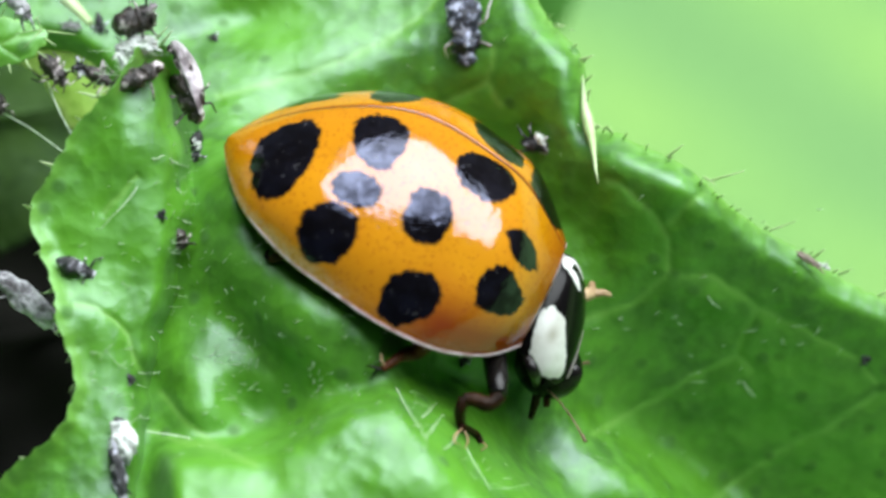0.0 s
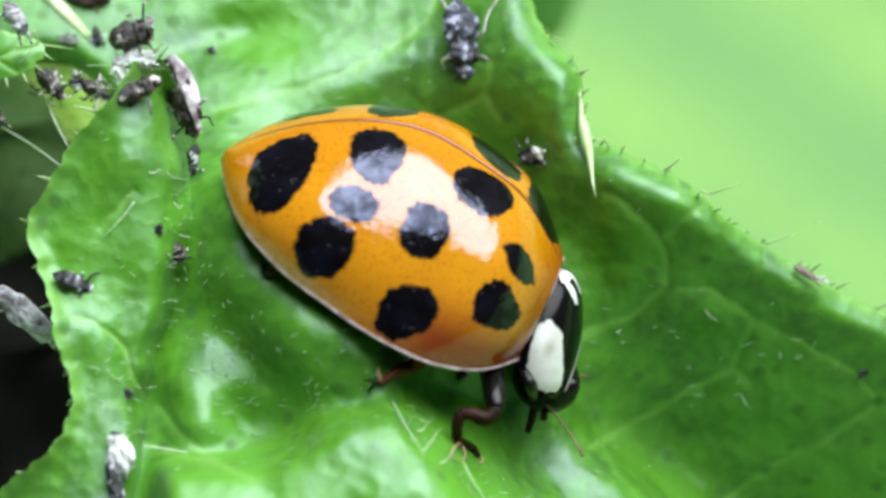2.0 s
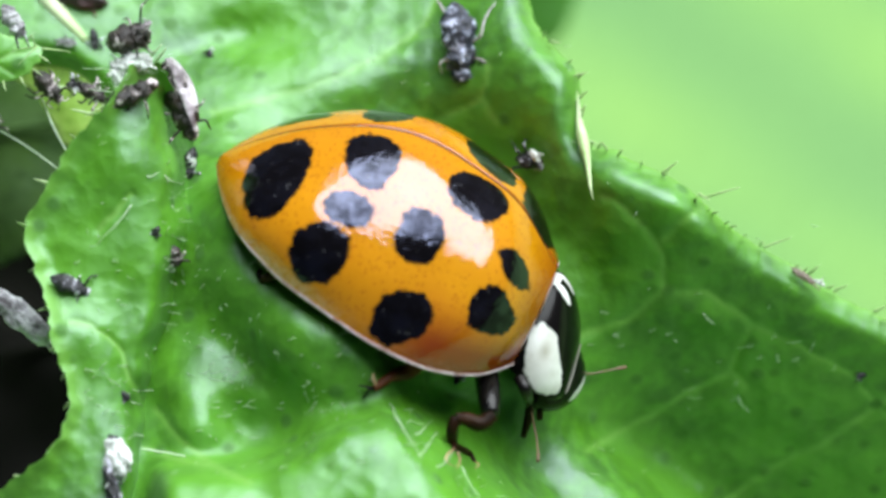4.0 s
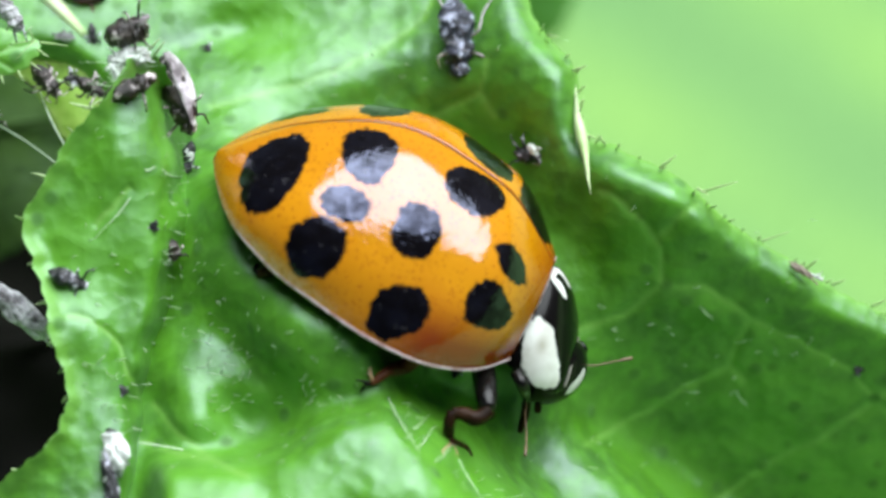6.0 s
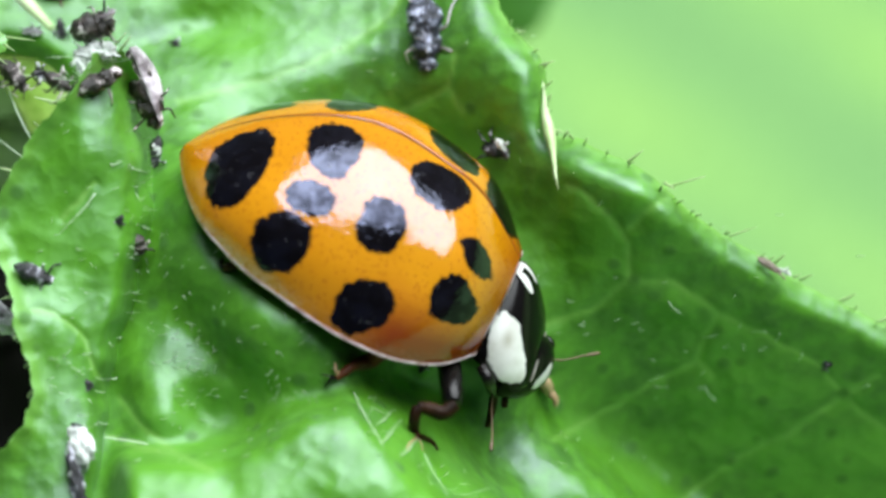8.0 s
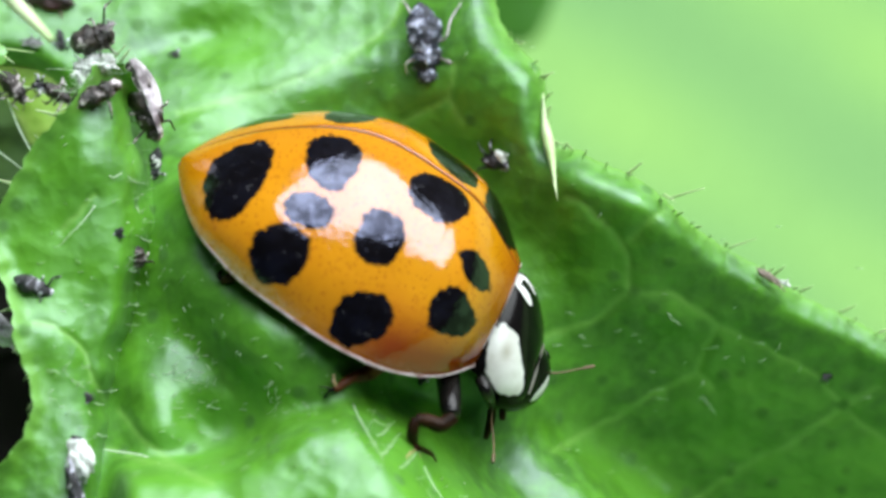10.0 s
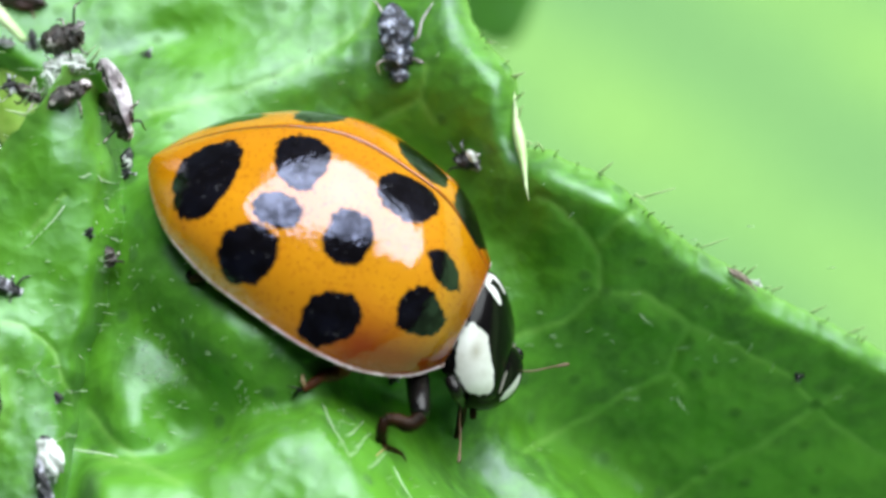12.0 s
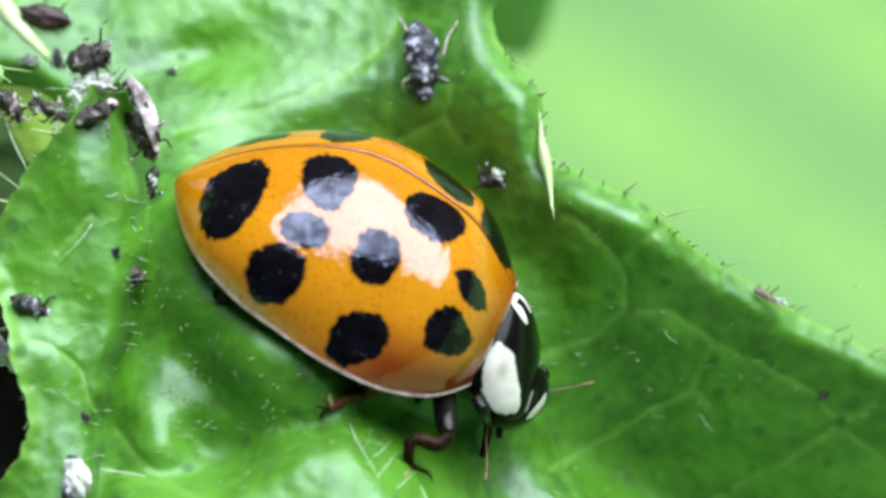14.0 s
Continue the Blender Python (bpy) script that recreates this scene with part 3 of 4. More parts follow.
def make_pronotum():
    ns, nf = 40, 90
    s, f = np.meshgrid(np.linspace(0, 1, ns), np.linspace(-math.pi / 2, math.pi / 2, nf), indexing="ij")
    kn = np.array([0, .25, .5, .75, .92, 1.])
    a = hermite(kn, np.array([108, 129, 138, 133, 113, 88.]), s)
    h = hermite(kn, np.array([122, 130, 117, 87, 58, 38.]), s)
    X = 292 + 124 * s - 26 * np.sin(f) ** 2 * (1 - s) + 6 * np.sin(f) ** 2
    Y = a * np.sin(f)
    Z = -8 - 28 * s + h * np.cos(f)
    white = np.full(s.shape, 2.0)
    for cx, cf, rx, rf, lean in ((355, -1.13, 47, 0.39, 36), (332, -0.14, 21, 0.08, 0), (328, 0.19, 28, 0.08, 0), (308, 0.02, 11, 0.18, 0)):
        white = np.minimum(white, np.sqrt(((X - cx + lean * (f - cf)) / rx) ** 2 + ((f - cf) / rf) ** 2) - 1)
    V = np.stack([X, Y, Z], -1).reshape(-1, 3) * U - np.array(NECK)
    idx = np.arange(ns * nf).reshape(ns, nf)
    a, b, c, e = (i.ravel() for i in (idx[:-1, :-1], idx[1:, :-1], idx[1:, 1:], idx[:-1, 1:]))
    me = mesh_of("pronotum", V, np.stack([a, b, c, e], -1).tolist(), PRONOTUM, attrs={"white": white.ravel() * 0.5, "smudge": (0.6 * np.exp(-((X - 346) / 12) ** 2 - ((f + 1.0) / 0.13) ** 2)).ravel()})
    ob = part("pronotum", me, ladybird, "black neck shield with white side patches")
    ob.location = NECK
    lip = V.reshape(ns, nf, 3)[-1, 6:-6]
    part("margin", mesh_of("margin", *tube([Vector(q) for q in lip], [2.6 * U] * len(lip), 6), LIP), ob, "thin greyish front margin")
    so = ob.modifiers.new("thickness", "SOLIDIFY")
    so.thickness, so.offset = 8 * U, -1
    return ob


HANGING = ((395, -80, -80), (414, -126, -83), (435, -161, -90), (449, -185, -97), (460, -207, -104))


def make_head():
    base = Vector((350 * U, 0, -20 * U))
    verts, faces = blob(Vector((398 * U, 0, -48 * U)) - base, (58 * U, 96 * U, 58 * U), nu=48, nv=30)
    white = []
    for v in verts:
        q = (v + base) / U
        white.append(0.5 * (math.sqrt(((q.y + 18) / 32) ** 2 + ((q.z + 32 - 0.35 * (q.y + 18)) / 13) ** 2) - 1) if q.x > 420 else 1.0)
    ob = part("head", mesh_of("head", verts, faces, PRONOTUM, attrs={"white": white}), ladybird, "black head with a white face patch")
    ob.location = base
    for sg in (-1, 1):
        part("eye", mesh_of("eye", *blob(Vector((412 * U, sg * 79 * U, -30 * U)) - base, (18 * U, 12 * U, 18 * U)), BLACK), ob)
        pts = [Vector(p) * U - base for p in ((402, sg * 48, -82), (416, sg * 54, -94), (424, sg * 57, -106))]
        c = curve_points(pts, 6)
        part("palp", mesh_of("palp", *tube(c, [(7 - 3 * abs(i - 8) / 8) * U for i in range(len(c))], 8), BROWN), ob, "brown mouth palp")
    for pts in (((424, 62, -46), (452, 72, -34), (480, 92, -12), (500, 110, 2)), HANGING):
        c = curve_points([Vector(p) * U - base for p in pts], 6)
        part("antenna", mesh_of("antenna", *tube(c, [(1.5 + (1.7 if i > len(c) - 6 else 0.4 * (i % 3 == 0))) * U for i in range(len(c))], 8), ANTENNA), ob, "short tan antenna with a dark club")
    return ob


pronotum, head = make_pronotum(), make_head()


def inner(x, y, w):
    """A plan place in the beetle's own space."""
    return BODY_INV @ (PLAN @ seen(x, y, w))


def leg(name, pieces, label):
    """pieces: name, points, radii, material; the first is the leg, the rest hang on it."""
    top = None
    for key, pts, r0, r1, mat in pieces:
        me = mesh_of(key, *limb([inner(*p) for p in pts], r0 * U, r1 * U, 6, 10), mat)
        if top is None:
            top = part(name, me, ladybird, label)
        else:
            part(key, me, top)
    return top


def on_leaf(x, y, up):
    return x, y, float(main_height(np.array([float(x)]), np.array([float(y)]))[0]) + up


leg("middle_leg", [("femur", [(882, 590, 60), (890, 636, 120), (896, 680, 186), (899, 706, 206)], 22, 17, BLACK),
                   ("tibia", [(902, 706, 206), (880, 722, 212), (856, 714, 214), (836, 712, 216)], 14, 11, BROWN),
                   ("tarsus", [(837, 710, 216), (830, 732, 214), on_leaf(830, 752, 40), on_leaf(836, 768, 30)], 11, 7, BROWN),
                   ("toe", [on_leaf(834, 762, 32), on_leaf(848, 768, 30), on_leaf(860, 776, 26), on_leaf(868, 790, 20)], 6.5, 5, BROWN),
                   ("claw", [on_leaf(834, 766, 32), on_leaf(822, 776, 28), on_leaf(820, 788, 22), on_leaf(832, 796, 16)], 2.1, 1.0, TAN),
                   ("claw", [on_leaf(838, 768, 30), on_leaf(844, 786, 26), on_leaf(838, 800, 18)], 2.0, 1.0, TAN),
                   ("claw", [on_leaf(868, 788, 20), on_leaf(876, 796, 18), on_leaf(866, 804, 14)], 2.1, 1.0, TAN)], "black and brown middle leg set on the leaf")
leg("hind_leg", [("femur", [(775, 612, 215), on_leaf(750, 630, 42), on_leaf(722, 638, 30)], 15, 10, RED_BROWN),
                 ("tarsus", [on_leaf(724, 637, 30), on_leaf(706, 650, 18), on_leaf(692, 660, 12)], 9, 6, RED_BROWN),
                 ("claw", [on_leaf(696, 656, 14), on_leaf(691, 645, 16), on_leaf(690, 632, 12)], 4, 1.8, TAN),
                 ("claw", [on_leaf(694, 660, 12), on_leaf(682, 663, 10), on_leaf(672, 676, 6)], 3.6, 1.8, BLACK),
                 ("claw", [on_leaf(690, 660, 12), on_leaf(676, 656, 12), on_leaf(664, 654, 8)], 3, 1.5, BLACK)], "reddish-brown hind leg with pale claws")
leg("front_leg", [("femur", [(948, 640, 150), (962, 668, 150), on_leaf(966, 690, 60)], 11, 9, BLACK),
                  ("tarsus", [on_leaf(967, 688, 60), on_leaf(963, 716, 40), on_leaf(954, 746, 22)], 9, 6, BROWN)], "dark near foreleg held under the head")
leg("rear_leg", [("femur", [(545, 448, 120), on_leaf(516, 458, 26), on_leaf(492, 466, 10)], 10, 8, BROWN),
                 ("claw", [on_leaf(492, 466, 16), on_leaf(486, 458, 14), on_leaf(490, 450, 10)], 5, 3, BLACK)], "dark leg tip under the wing case")


COXA = Vector((330 * U, 20 * U, -50 * U))


def make_foreleg():
    """The grooming foreleg, hinged at its coxa and pointing along its own x."""
    p = lambda *q: Vector(q) * (1.18 * U)
    ob = part("foreleg", mesh_of("foreleg", *limb([p(0, 0, 0), p(25, 8, 14), p(52, 10, 18)], 15 * U, 11 * U, 6, 10), BROWN), ladybird, "brown foreleg with tan claws, grooming the head")
    ob.location = COXA
    part("tibia", mesh_of("tibia", *limb([p(52, 10, 18), p(75, 6, 14), p(100, 2, 6)], 10 * U, 8 * U, 6, 10), BROWN), ob)
    part("tarsus", mesh_of("tarsus", *limb([p(98, 2, 7), p(112, 1, 4), p(130, 0, 0)], 13 * U, 11 * U, 6, 10), TAN), ob)
    for dy in (-13, 13):
        part("claw", mesh_of("claw", *limb([p(124, 0, 0), p(138, dy, 2), p(147, dy * 1.5, -4)], 9 * U, 4 * U, 4, 8), TAN), ob)
    return ob


foreleg = make_foreleg()


# ---------- plants around ----------
def flat(level, slope=0.0, wave=20.0, seed=0.0):
    return lambda x, y: level + slope * (y - 441) + wave * ripple(x, y, 140, seed)


# black ribbed sheet, added to fill the gap where only shade lies
hollow = thing("gap_shade_sheet", PLAN.copy(), "black sheet added as the deep shade between the leaves", "leaf")
blade("blade", [(-900, 330), (60, 330), (420, 420), (420, 1500), (-900, 1500)], flat(-1500, 0.1, 80, 3), GAP_SHADE, hollow, step=30, teeth=6)
part("midrib", mesh_of("midrib", *limb([seen(-700, 700, -1470), seen(-200, 640, -1450), seen(300, 560, -1470)], 22 * U, 10 * U), GAP_SHADE), hollow)
# lower leaf whose shade comes from the dark colours of its material
shade = thing("shaded_leaf", PLAN.copy(), "leaf below the thistle, its shade painted in dark green", "leaf")
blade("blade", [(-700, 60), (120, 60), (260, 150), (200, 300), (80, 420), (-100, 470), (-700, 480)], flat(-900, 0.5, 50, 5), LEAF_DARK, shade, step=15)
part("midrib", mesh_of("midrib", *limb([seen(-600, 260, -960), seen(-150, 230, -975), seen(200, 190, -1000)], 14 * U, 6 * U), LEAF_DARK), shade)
far_leaf = thing("far_leaf", PLAN.copy(), "dark green leaf tip out of focus behind the thistle", "leaf")
blade("blade", [(860, -300), (1040, -260), (1040, -60), (1024, 16), (1000, 56), (960, 60), (900, 0)], flat(-2900, 0.3, 20, 8), LEAF_FAR, far_leaf, step=12)
olive = thing("olive_leaf", PLAN.copy(), "dull olive-green leaf behind the spiny tip", "leaf")
blade("blade", [(-160, 30), (60, 62), (180, 40), (330, 60), (320, 150), (230, 220), (150, 240), (112, 190), (70, 130), (0, 118), (-160, 120)], flat(-140, 0.55, 18, 11), LEAF_OLIVE, olive, step=8, roll=30, reach=30)
tip = thing("thistle_leaflet", PLAN.copy(), "small bright green leaflet with a spiny tip", "leaf")
blade("blade", [(-220, 10), (-60, 26), (0, 32), (40, 40), (70, 50), (98, 62), (92, 84), (76, 104), (44, 118), (0, 124), (-220, 150)], flat(30, 0.22, 16, 13), LEAF, tip, step=4, teeth=4.5, pitch=17.0, roll=8, reach=20, thick=8.0, fringe=7,
      veins=[[(-100, 84), (20, 78), (95, 62)], [(-30, 80), (10, 48)], [(10, 78), (50, 108)], [(30, 76), (62, 52)], [(-40, 82), (0, 114)]], vein_width=2.6)


# ---------- the stem that carries the leaves ----------
STEM_TOP = PLAN @ seen(-360, 60, -260)
stem = thing("thistle_plant", Matrix.Translation((STEM_TOP.x, STEM_TOP.y, -0.56)), "ridged green thistle with leafstalks rising from the meadow", "plant")
verts, faces, rise = [], [], STEM_TOP.z + 0.56 + 0.004
for i in range(41):
    t = i / 40
    for k in range(24):
        a = 2 * math.pi * k / 24
        q = (0.0032 - 0.0018 * t) * (1 + 0.10 * math.cos(8 * a)) * (1 if i < 40 else 0.3)
        bend = 0.012 * math.sin(math.pi * t)
        verts.append(Vector((-bend + q * math.cos(a), q * math.sin(a), rise * t)))
for i in range(40):
    for k in range(24):
        faces.append((i * 24 + k, i * 24 + (k + 1) % 24, i * 24 + 24 + (k + 1) % 24, i * 24 + 24 + k))
part("stalk", mesh_of("stalk", verts, faces, LEAF_OLIVE), stem)
for leaf_place in ((-150, -40, -330), (-210, 80, -130), (-690, 200, -1020), (-880, 500, -1480)):
    tip_place = PLAN @ seen(*leaf_place) - stem.location
    foot = Vector((0, 0, min(rise - 0.001, tip_place.z - 0.002)))
    part("petiole", mesh_of("petiole", *limb([foot, (foot + tip_place) / 2 + Vector((0, 0, 0.0006)), tip_place], 0.0009, 0.0004, 6, 10), LEAF_OLIVE), stem)


def surface(x, y, which="main"):
    f = main_height if which == "main" else lobe_height
    return float(f(np.array([float(x)]), np.array([float(y)]))[0])


def spine(parent, x, y, w, dx, dy, dw, r):
    a, b = seen(x, y, w), seen(x + dx, y + dy, w + dw)
    mid = (a + b) / 2 + Vector((0, 0, 0.08 * (b - a).length))
    part("spine", mesh_of("spine", *limb([a, mid, b], r * U, 0.6 * U, 4, 7), LEAF_EDGE), parent)


big_spine = [(x, y, surface(x - 6, y + 8) - sunk) for x, y, sunk in ((1044, 128, 52), (1047, 160, 46), (1049, 188, 38), (1053, 212, 26), (1058, 234, 8))]
big_spine += [(x, y, big_spine[-1][2] + up) for x, y, up in ((1063, 256, 22), (1066, 280, 44), (1069, 306, 64), (1074, 331, 78))]
part("spine", mesh_of("spine", *tube([seen(*q) for q in big_spine], [0.8 * U, 3 * U, 6 * U, 10 * U, 11 * U, 8 * U, 4.6 * U, 2.6 * U, 0.6 * U], 10), LEAF_EDGE), main_leaf, "long pale curved spine")
for x, y, dx, dy, r in ((1196, 284, 28, -22, 3), (1272, 326, 62, -18, 2.5), (1375, 415, 50, -18, 2), (1098, 242, -12, -16, 3), (1060, 225, 26, 8, 3), (1050, 150, 14, -12, 2.5),
                        (1040, 112, 26, -8, 2.5), (1052, 190, 8, -28, 2), (1262, 320, 20, 12, 3), (1455, 462, 20, -16, 3), (1500, 492, 24, -10, 3), (1000, 52, 16, 0, 3), (1570, 530, 30, -14, 3), (1640, 566, 26, -12, 3)):
    spine(main_leaf, x, y, surface(x - 6, y + 8) - 45, dx, dy, 25, r)
part("midrib", mesh_of("midrib", *limb([seen(x, y, surface(x, y) - 6) for x, y in ((40, -110), (92, -42), (132, 6), (176, 52))], 24 * U, 10 * U, 6, 12), LEAF_EDGE), main_leaf, "whitish fleshy midrib at the leaf base")
rnd = random.Random(77)
RIM_LINE = [(965, 10), (990, 45), (1025, 82), (1046, 112), (1050, 150), (1050, 192), (1060, 230), (1110, 245), (1200, 285), (1300, 365), (1440, 455), (1568, 532), (1700, 600)]
for (ax, ay), (bx, by) in zip(RIM_LINE[:-1], RIM_LINE[1:]):
    for _ in range(max(1, int(math.hypot(bx - ax, by - ay) / 26))):
        k = rnd.random()
        x, y = ax + k * (bx - ax), ay + k * (by - ay)
        spine(main_leaf, x, y + 3, surface(x - 6, y + 8) - 45, rnd.uniform(2, 13), rnd.uniform(-13, -2), 20, rnd.uniform(1.6, 2.6))
for x, y, dx, dy, r in ((110, 300, -26, -8, 4), (70, 376, -16, -8, 4), (90, 450, -14, 6, 4), (112, 520, -22, 6, 4), (122, 590, -10, 8, 4), (140, 640, -8, 8, 4), (146, 690, -8, 10, 4), (125, 760, -10, 6, 4),
                        (60, 820, -12, -4, 4), (196, 180, -46, -12, 4), (215, 160, -40, 22, 3), (160, 222, -12, -10, 3), (240, 108, -22, -6, 3), (262, 88, -30, 4, 3), (300, 86, 20, -26, 3), (285, 84, 26, -30, 2)):
    spine(main_leaf, x, y, surface(x + 8, y, "lobe") - 45, dx, dy, 25, r)
for x, y, dx, dy, r in ((98, 62, 52, 6, 2.6), (94, 74, 20, 14, 2), (82, 98, 18, 12, 2), (60, 112, 10, 18, 2.2), (30, 120, 4, 16, 2), (6, 123, 8, 14, 1.8), (70, 50, 14, -16, 2), (40, 40, 12, -14, 1.8), (16, 35, 8, -14, 1.8), (90, 58, -34, 34, 1.4), (90, 58, -46, 8, 1.2), (88, 60, -8, -24, 1.4)):
    spine(tip, x, y, 24, dx, dy, 14, r)


def hairs(parent, spots, seed):
    """Short pale bristles standing on a blade: x, y, reach, count, blade."""
    rnd = random.Random(seed)
    pieces = []
    for cx, cy, rx, ry, count, which, lo, hi in spots:
        for _ in range(count):
            x, y = cx + rnd.gauss(0, 0.5) * rx, cy + rnd.gauss(0, 0.5) * ry
            w = surface(x, y, which)
            n = rnd.uniform(lo * 0.7, hi * 1.5)
            a = rnd.gauss(0.5, 0.7) if hi < 36 else rnd.uniform(-0.6, 3.2)
            b = Vector((math.cos(a) * n * 0.8 * U, math.sin(a) * n * 0.5 * U, n * 0.45 * U))
            p = seen(x, y, w - 2)
            pieces.append(tube([p, p + b * 0.55 + Vector((0, 0, 0.12 * n * U)), p + b], [0.75 * U, 0.6 * U, 0.22 * U], 4))
    return tagged(part("hair", mesh_of("hair", *joined(pieces), HAIR), parent, "short stiff pale hairs"), kind="stuff")


hairs(main_leaf, [(700, 100, 300, 80, 22, "main", 10, 18), (1230, 480, 300, 160, 26, "main", 8, 20), (1350, 650, 300, 140, 22, "main", 10, 26), (1000, 330, 80, 130, 12, "main", 8, 16),
                  (440, 600, 90, 160, 80, "main", 8, 20), (400, 560, 60, 200, 40, "main", 10, 24), (560, 760, 200, 90, 60, "main", 6, 18), (590, 660, 150, 80, 36, "main", 6, 18), (600, 706, 44, 16, 22, "main", 4, 9), (752, 748, 40, 50, 6, "main", 12, 24), (850, 850, 40, 30, 6, "main", 12, 24), (752, 735, 36, 50, 6, "main", 14, 34), (900, 860, 60, 40, 6, "main", 16, 34), (1120, 790, 160, 50, 10, "main", 8, 18),
                  (335, 300, 22, 150, 30, "lobe", 10, 24), (325, 520, 24, 130, 30, "lobe", 10, 24), (372, 420, 20, 200, 20, "main", 10, 22), (200, 420, 100, 200, 26, "lobe", 6, 16), (230, 690, 70, 90, 30, "lobe", 8, 24), (240, 170, 60, 60, 20, "lobe", 10, 24), (262, 96, 34, 16, 44, "lobe", 16, 40), (222, 128, 16, 20, 16, "lobe", 16, 34)], 5)


# long single bristles on the leaf: from, to, which surface
for (ax, ay), (bx, by), which in (((258, 338), (196, 412), "lobe"), ((316, 286), (348, 306), "lobe"), ((284, 286), (306, 284), "lobe"), ((338, 396), (372, 404), "lobe"), ((344, 440), (372, 450), "lobe"),
                                  ((350, 460), (374, 466), "lobe"), ((296, 594), (330, 580), "lobe"), ((262, 742), (300, 748), "lobe"), ((716, 690), (772, 790), "main"), ((768, 780), (800, 742), "main"),
                                  ((760, 745), (790, 722), "main"), ((800, 802), (832, 776), "main"), ((842, 800), (884, 876), "main"), ((560, 660), (574, 652), "main"), ((1268, 530), (1290, 556), "main"), ((1330, 680), (1350, 712), "main")):
    u = [(ax + (bx - ax) * k / 4, ay + (by - ay) * k / 4 + 3 * math.sin(k * 1.3)) for k in range(5)]
    part("bristle", mesh_of("bristle", *limb([seen(x, y, surface(x, y, which) + 3 + 5 * math.sin(math.pi * i / 4)) for i, (x, y) in enumerate(u)], 0.95 * U, 0.45 * U, 4, 6), HAIR), main_leaf, "long pale bristle")


# ---------- aphids and husks on the leaf ----------
def ringed(length, breadth, height, rings, mat_seed=0.0, rough=0.4):
    """A plump ringed body along x, on z = 0."""
    n, m = 36, 14
    verts, faces = [], []
    for i in range(n + 1):
        t = i / n
        r = max(math.sin(math.pi * min(max(t, 0.004), 0.996)), 0) ** 0.62 * (0.82 + 0.36 * t * (1.4 - t)) * (1 + 0.02 * math.cos(2 * math.pi * rings * t))
        for k in range(m):
            a = 2 * math.pi * k / m
            q = 1 + rough * noise.noise(Vector((t * 5 + mat_seed, math.cos(a) * 1.6, math.sin(a) * 1.6 + mat_seed))) + 0.3 * rough * noise.noise(Vector((t * 14, math.cos(a) * 4 + mat_seed, math.sin(a) * 4)))
            verts.append(Vector(((t - 0.5) * length, math.cos(a) * r * q * breadth / 2, height * 0.5 + math.sin(a) * r * q * height / 2)) * U)
    for i in range(n):
        for k in range(m):
            a, b = i * m + k, i * m + (k + 1) % m
            faces.append((a, a + m, b + m, b))
    faces.append(tuple(range(m)))
    faces.append(tuple(n * m + m - 1 - k for k in range(m)))
    return verts, faces


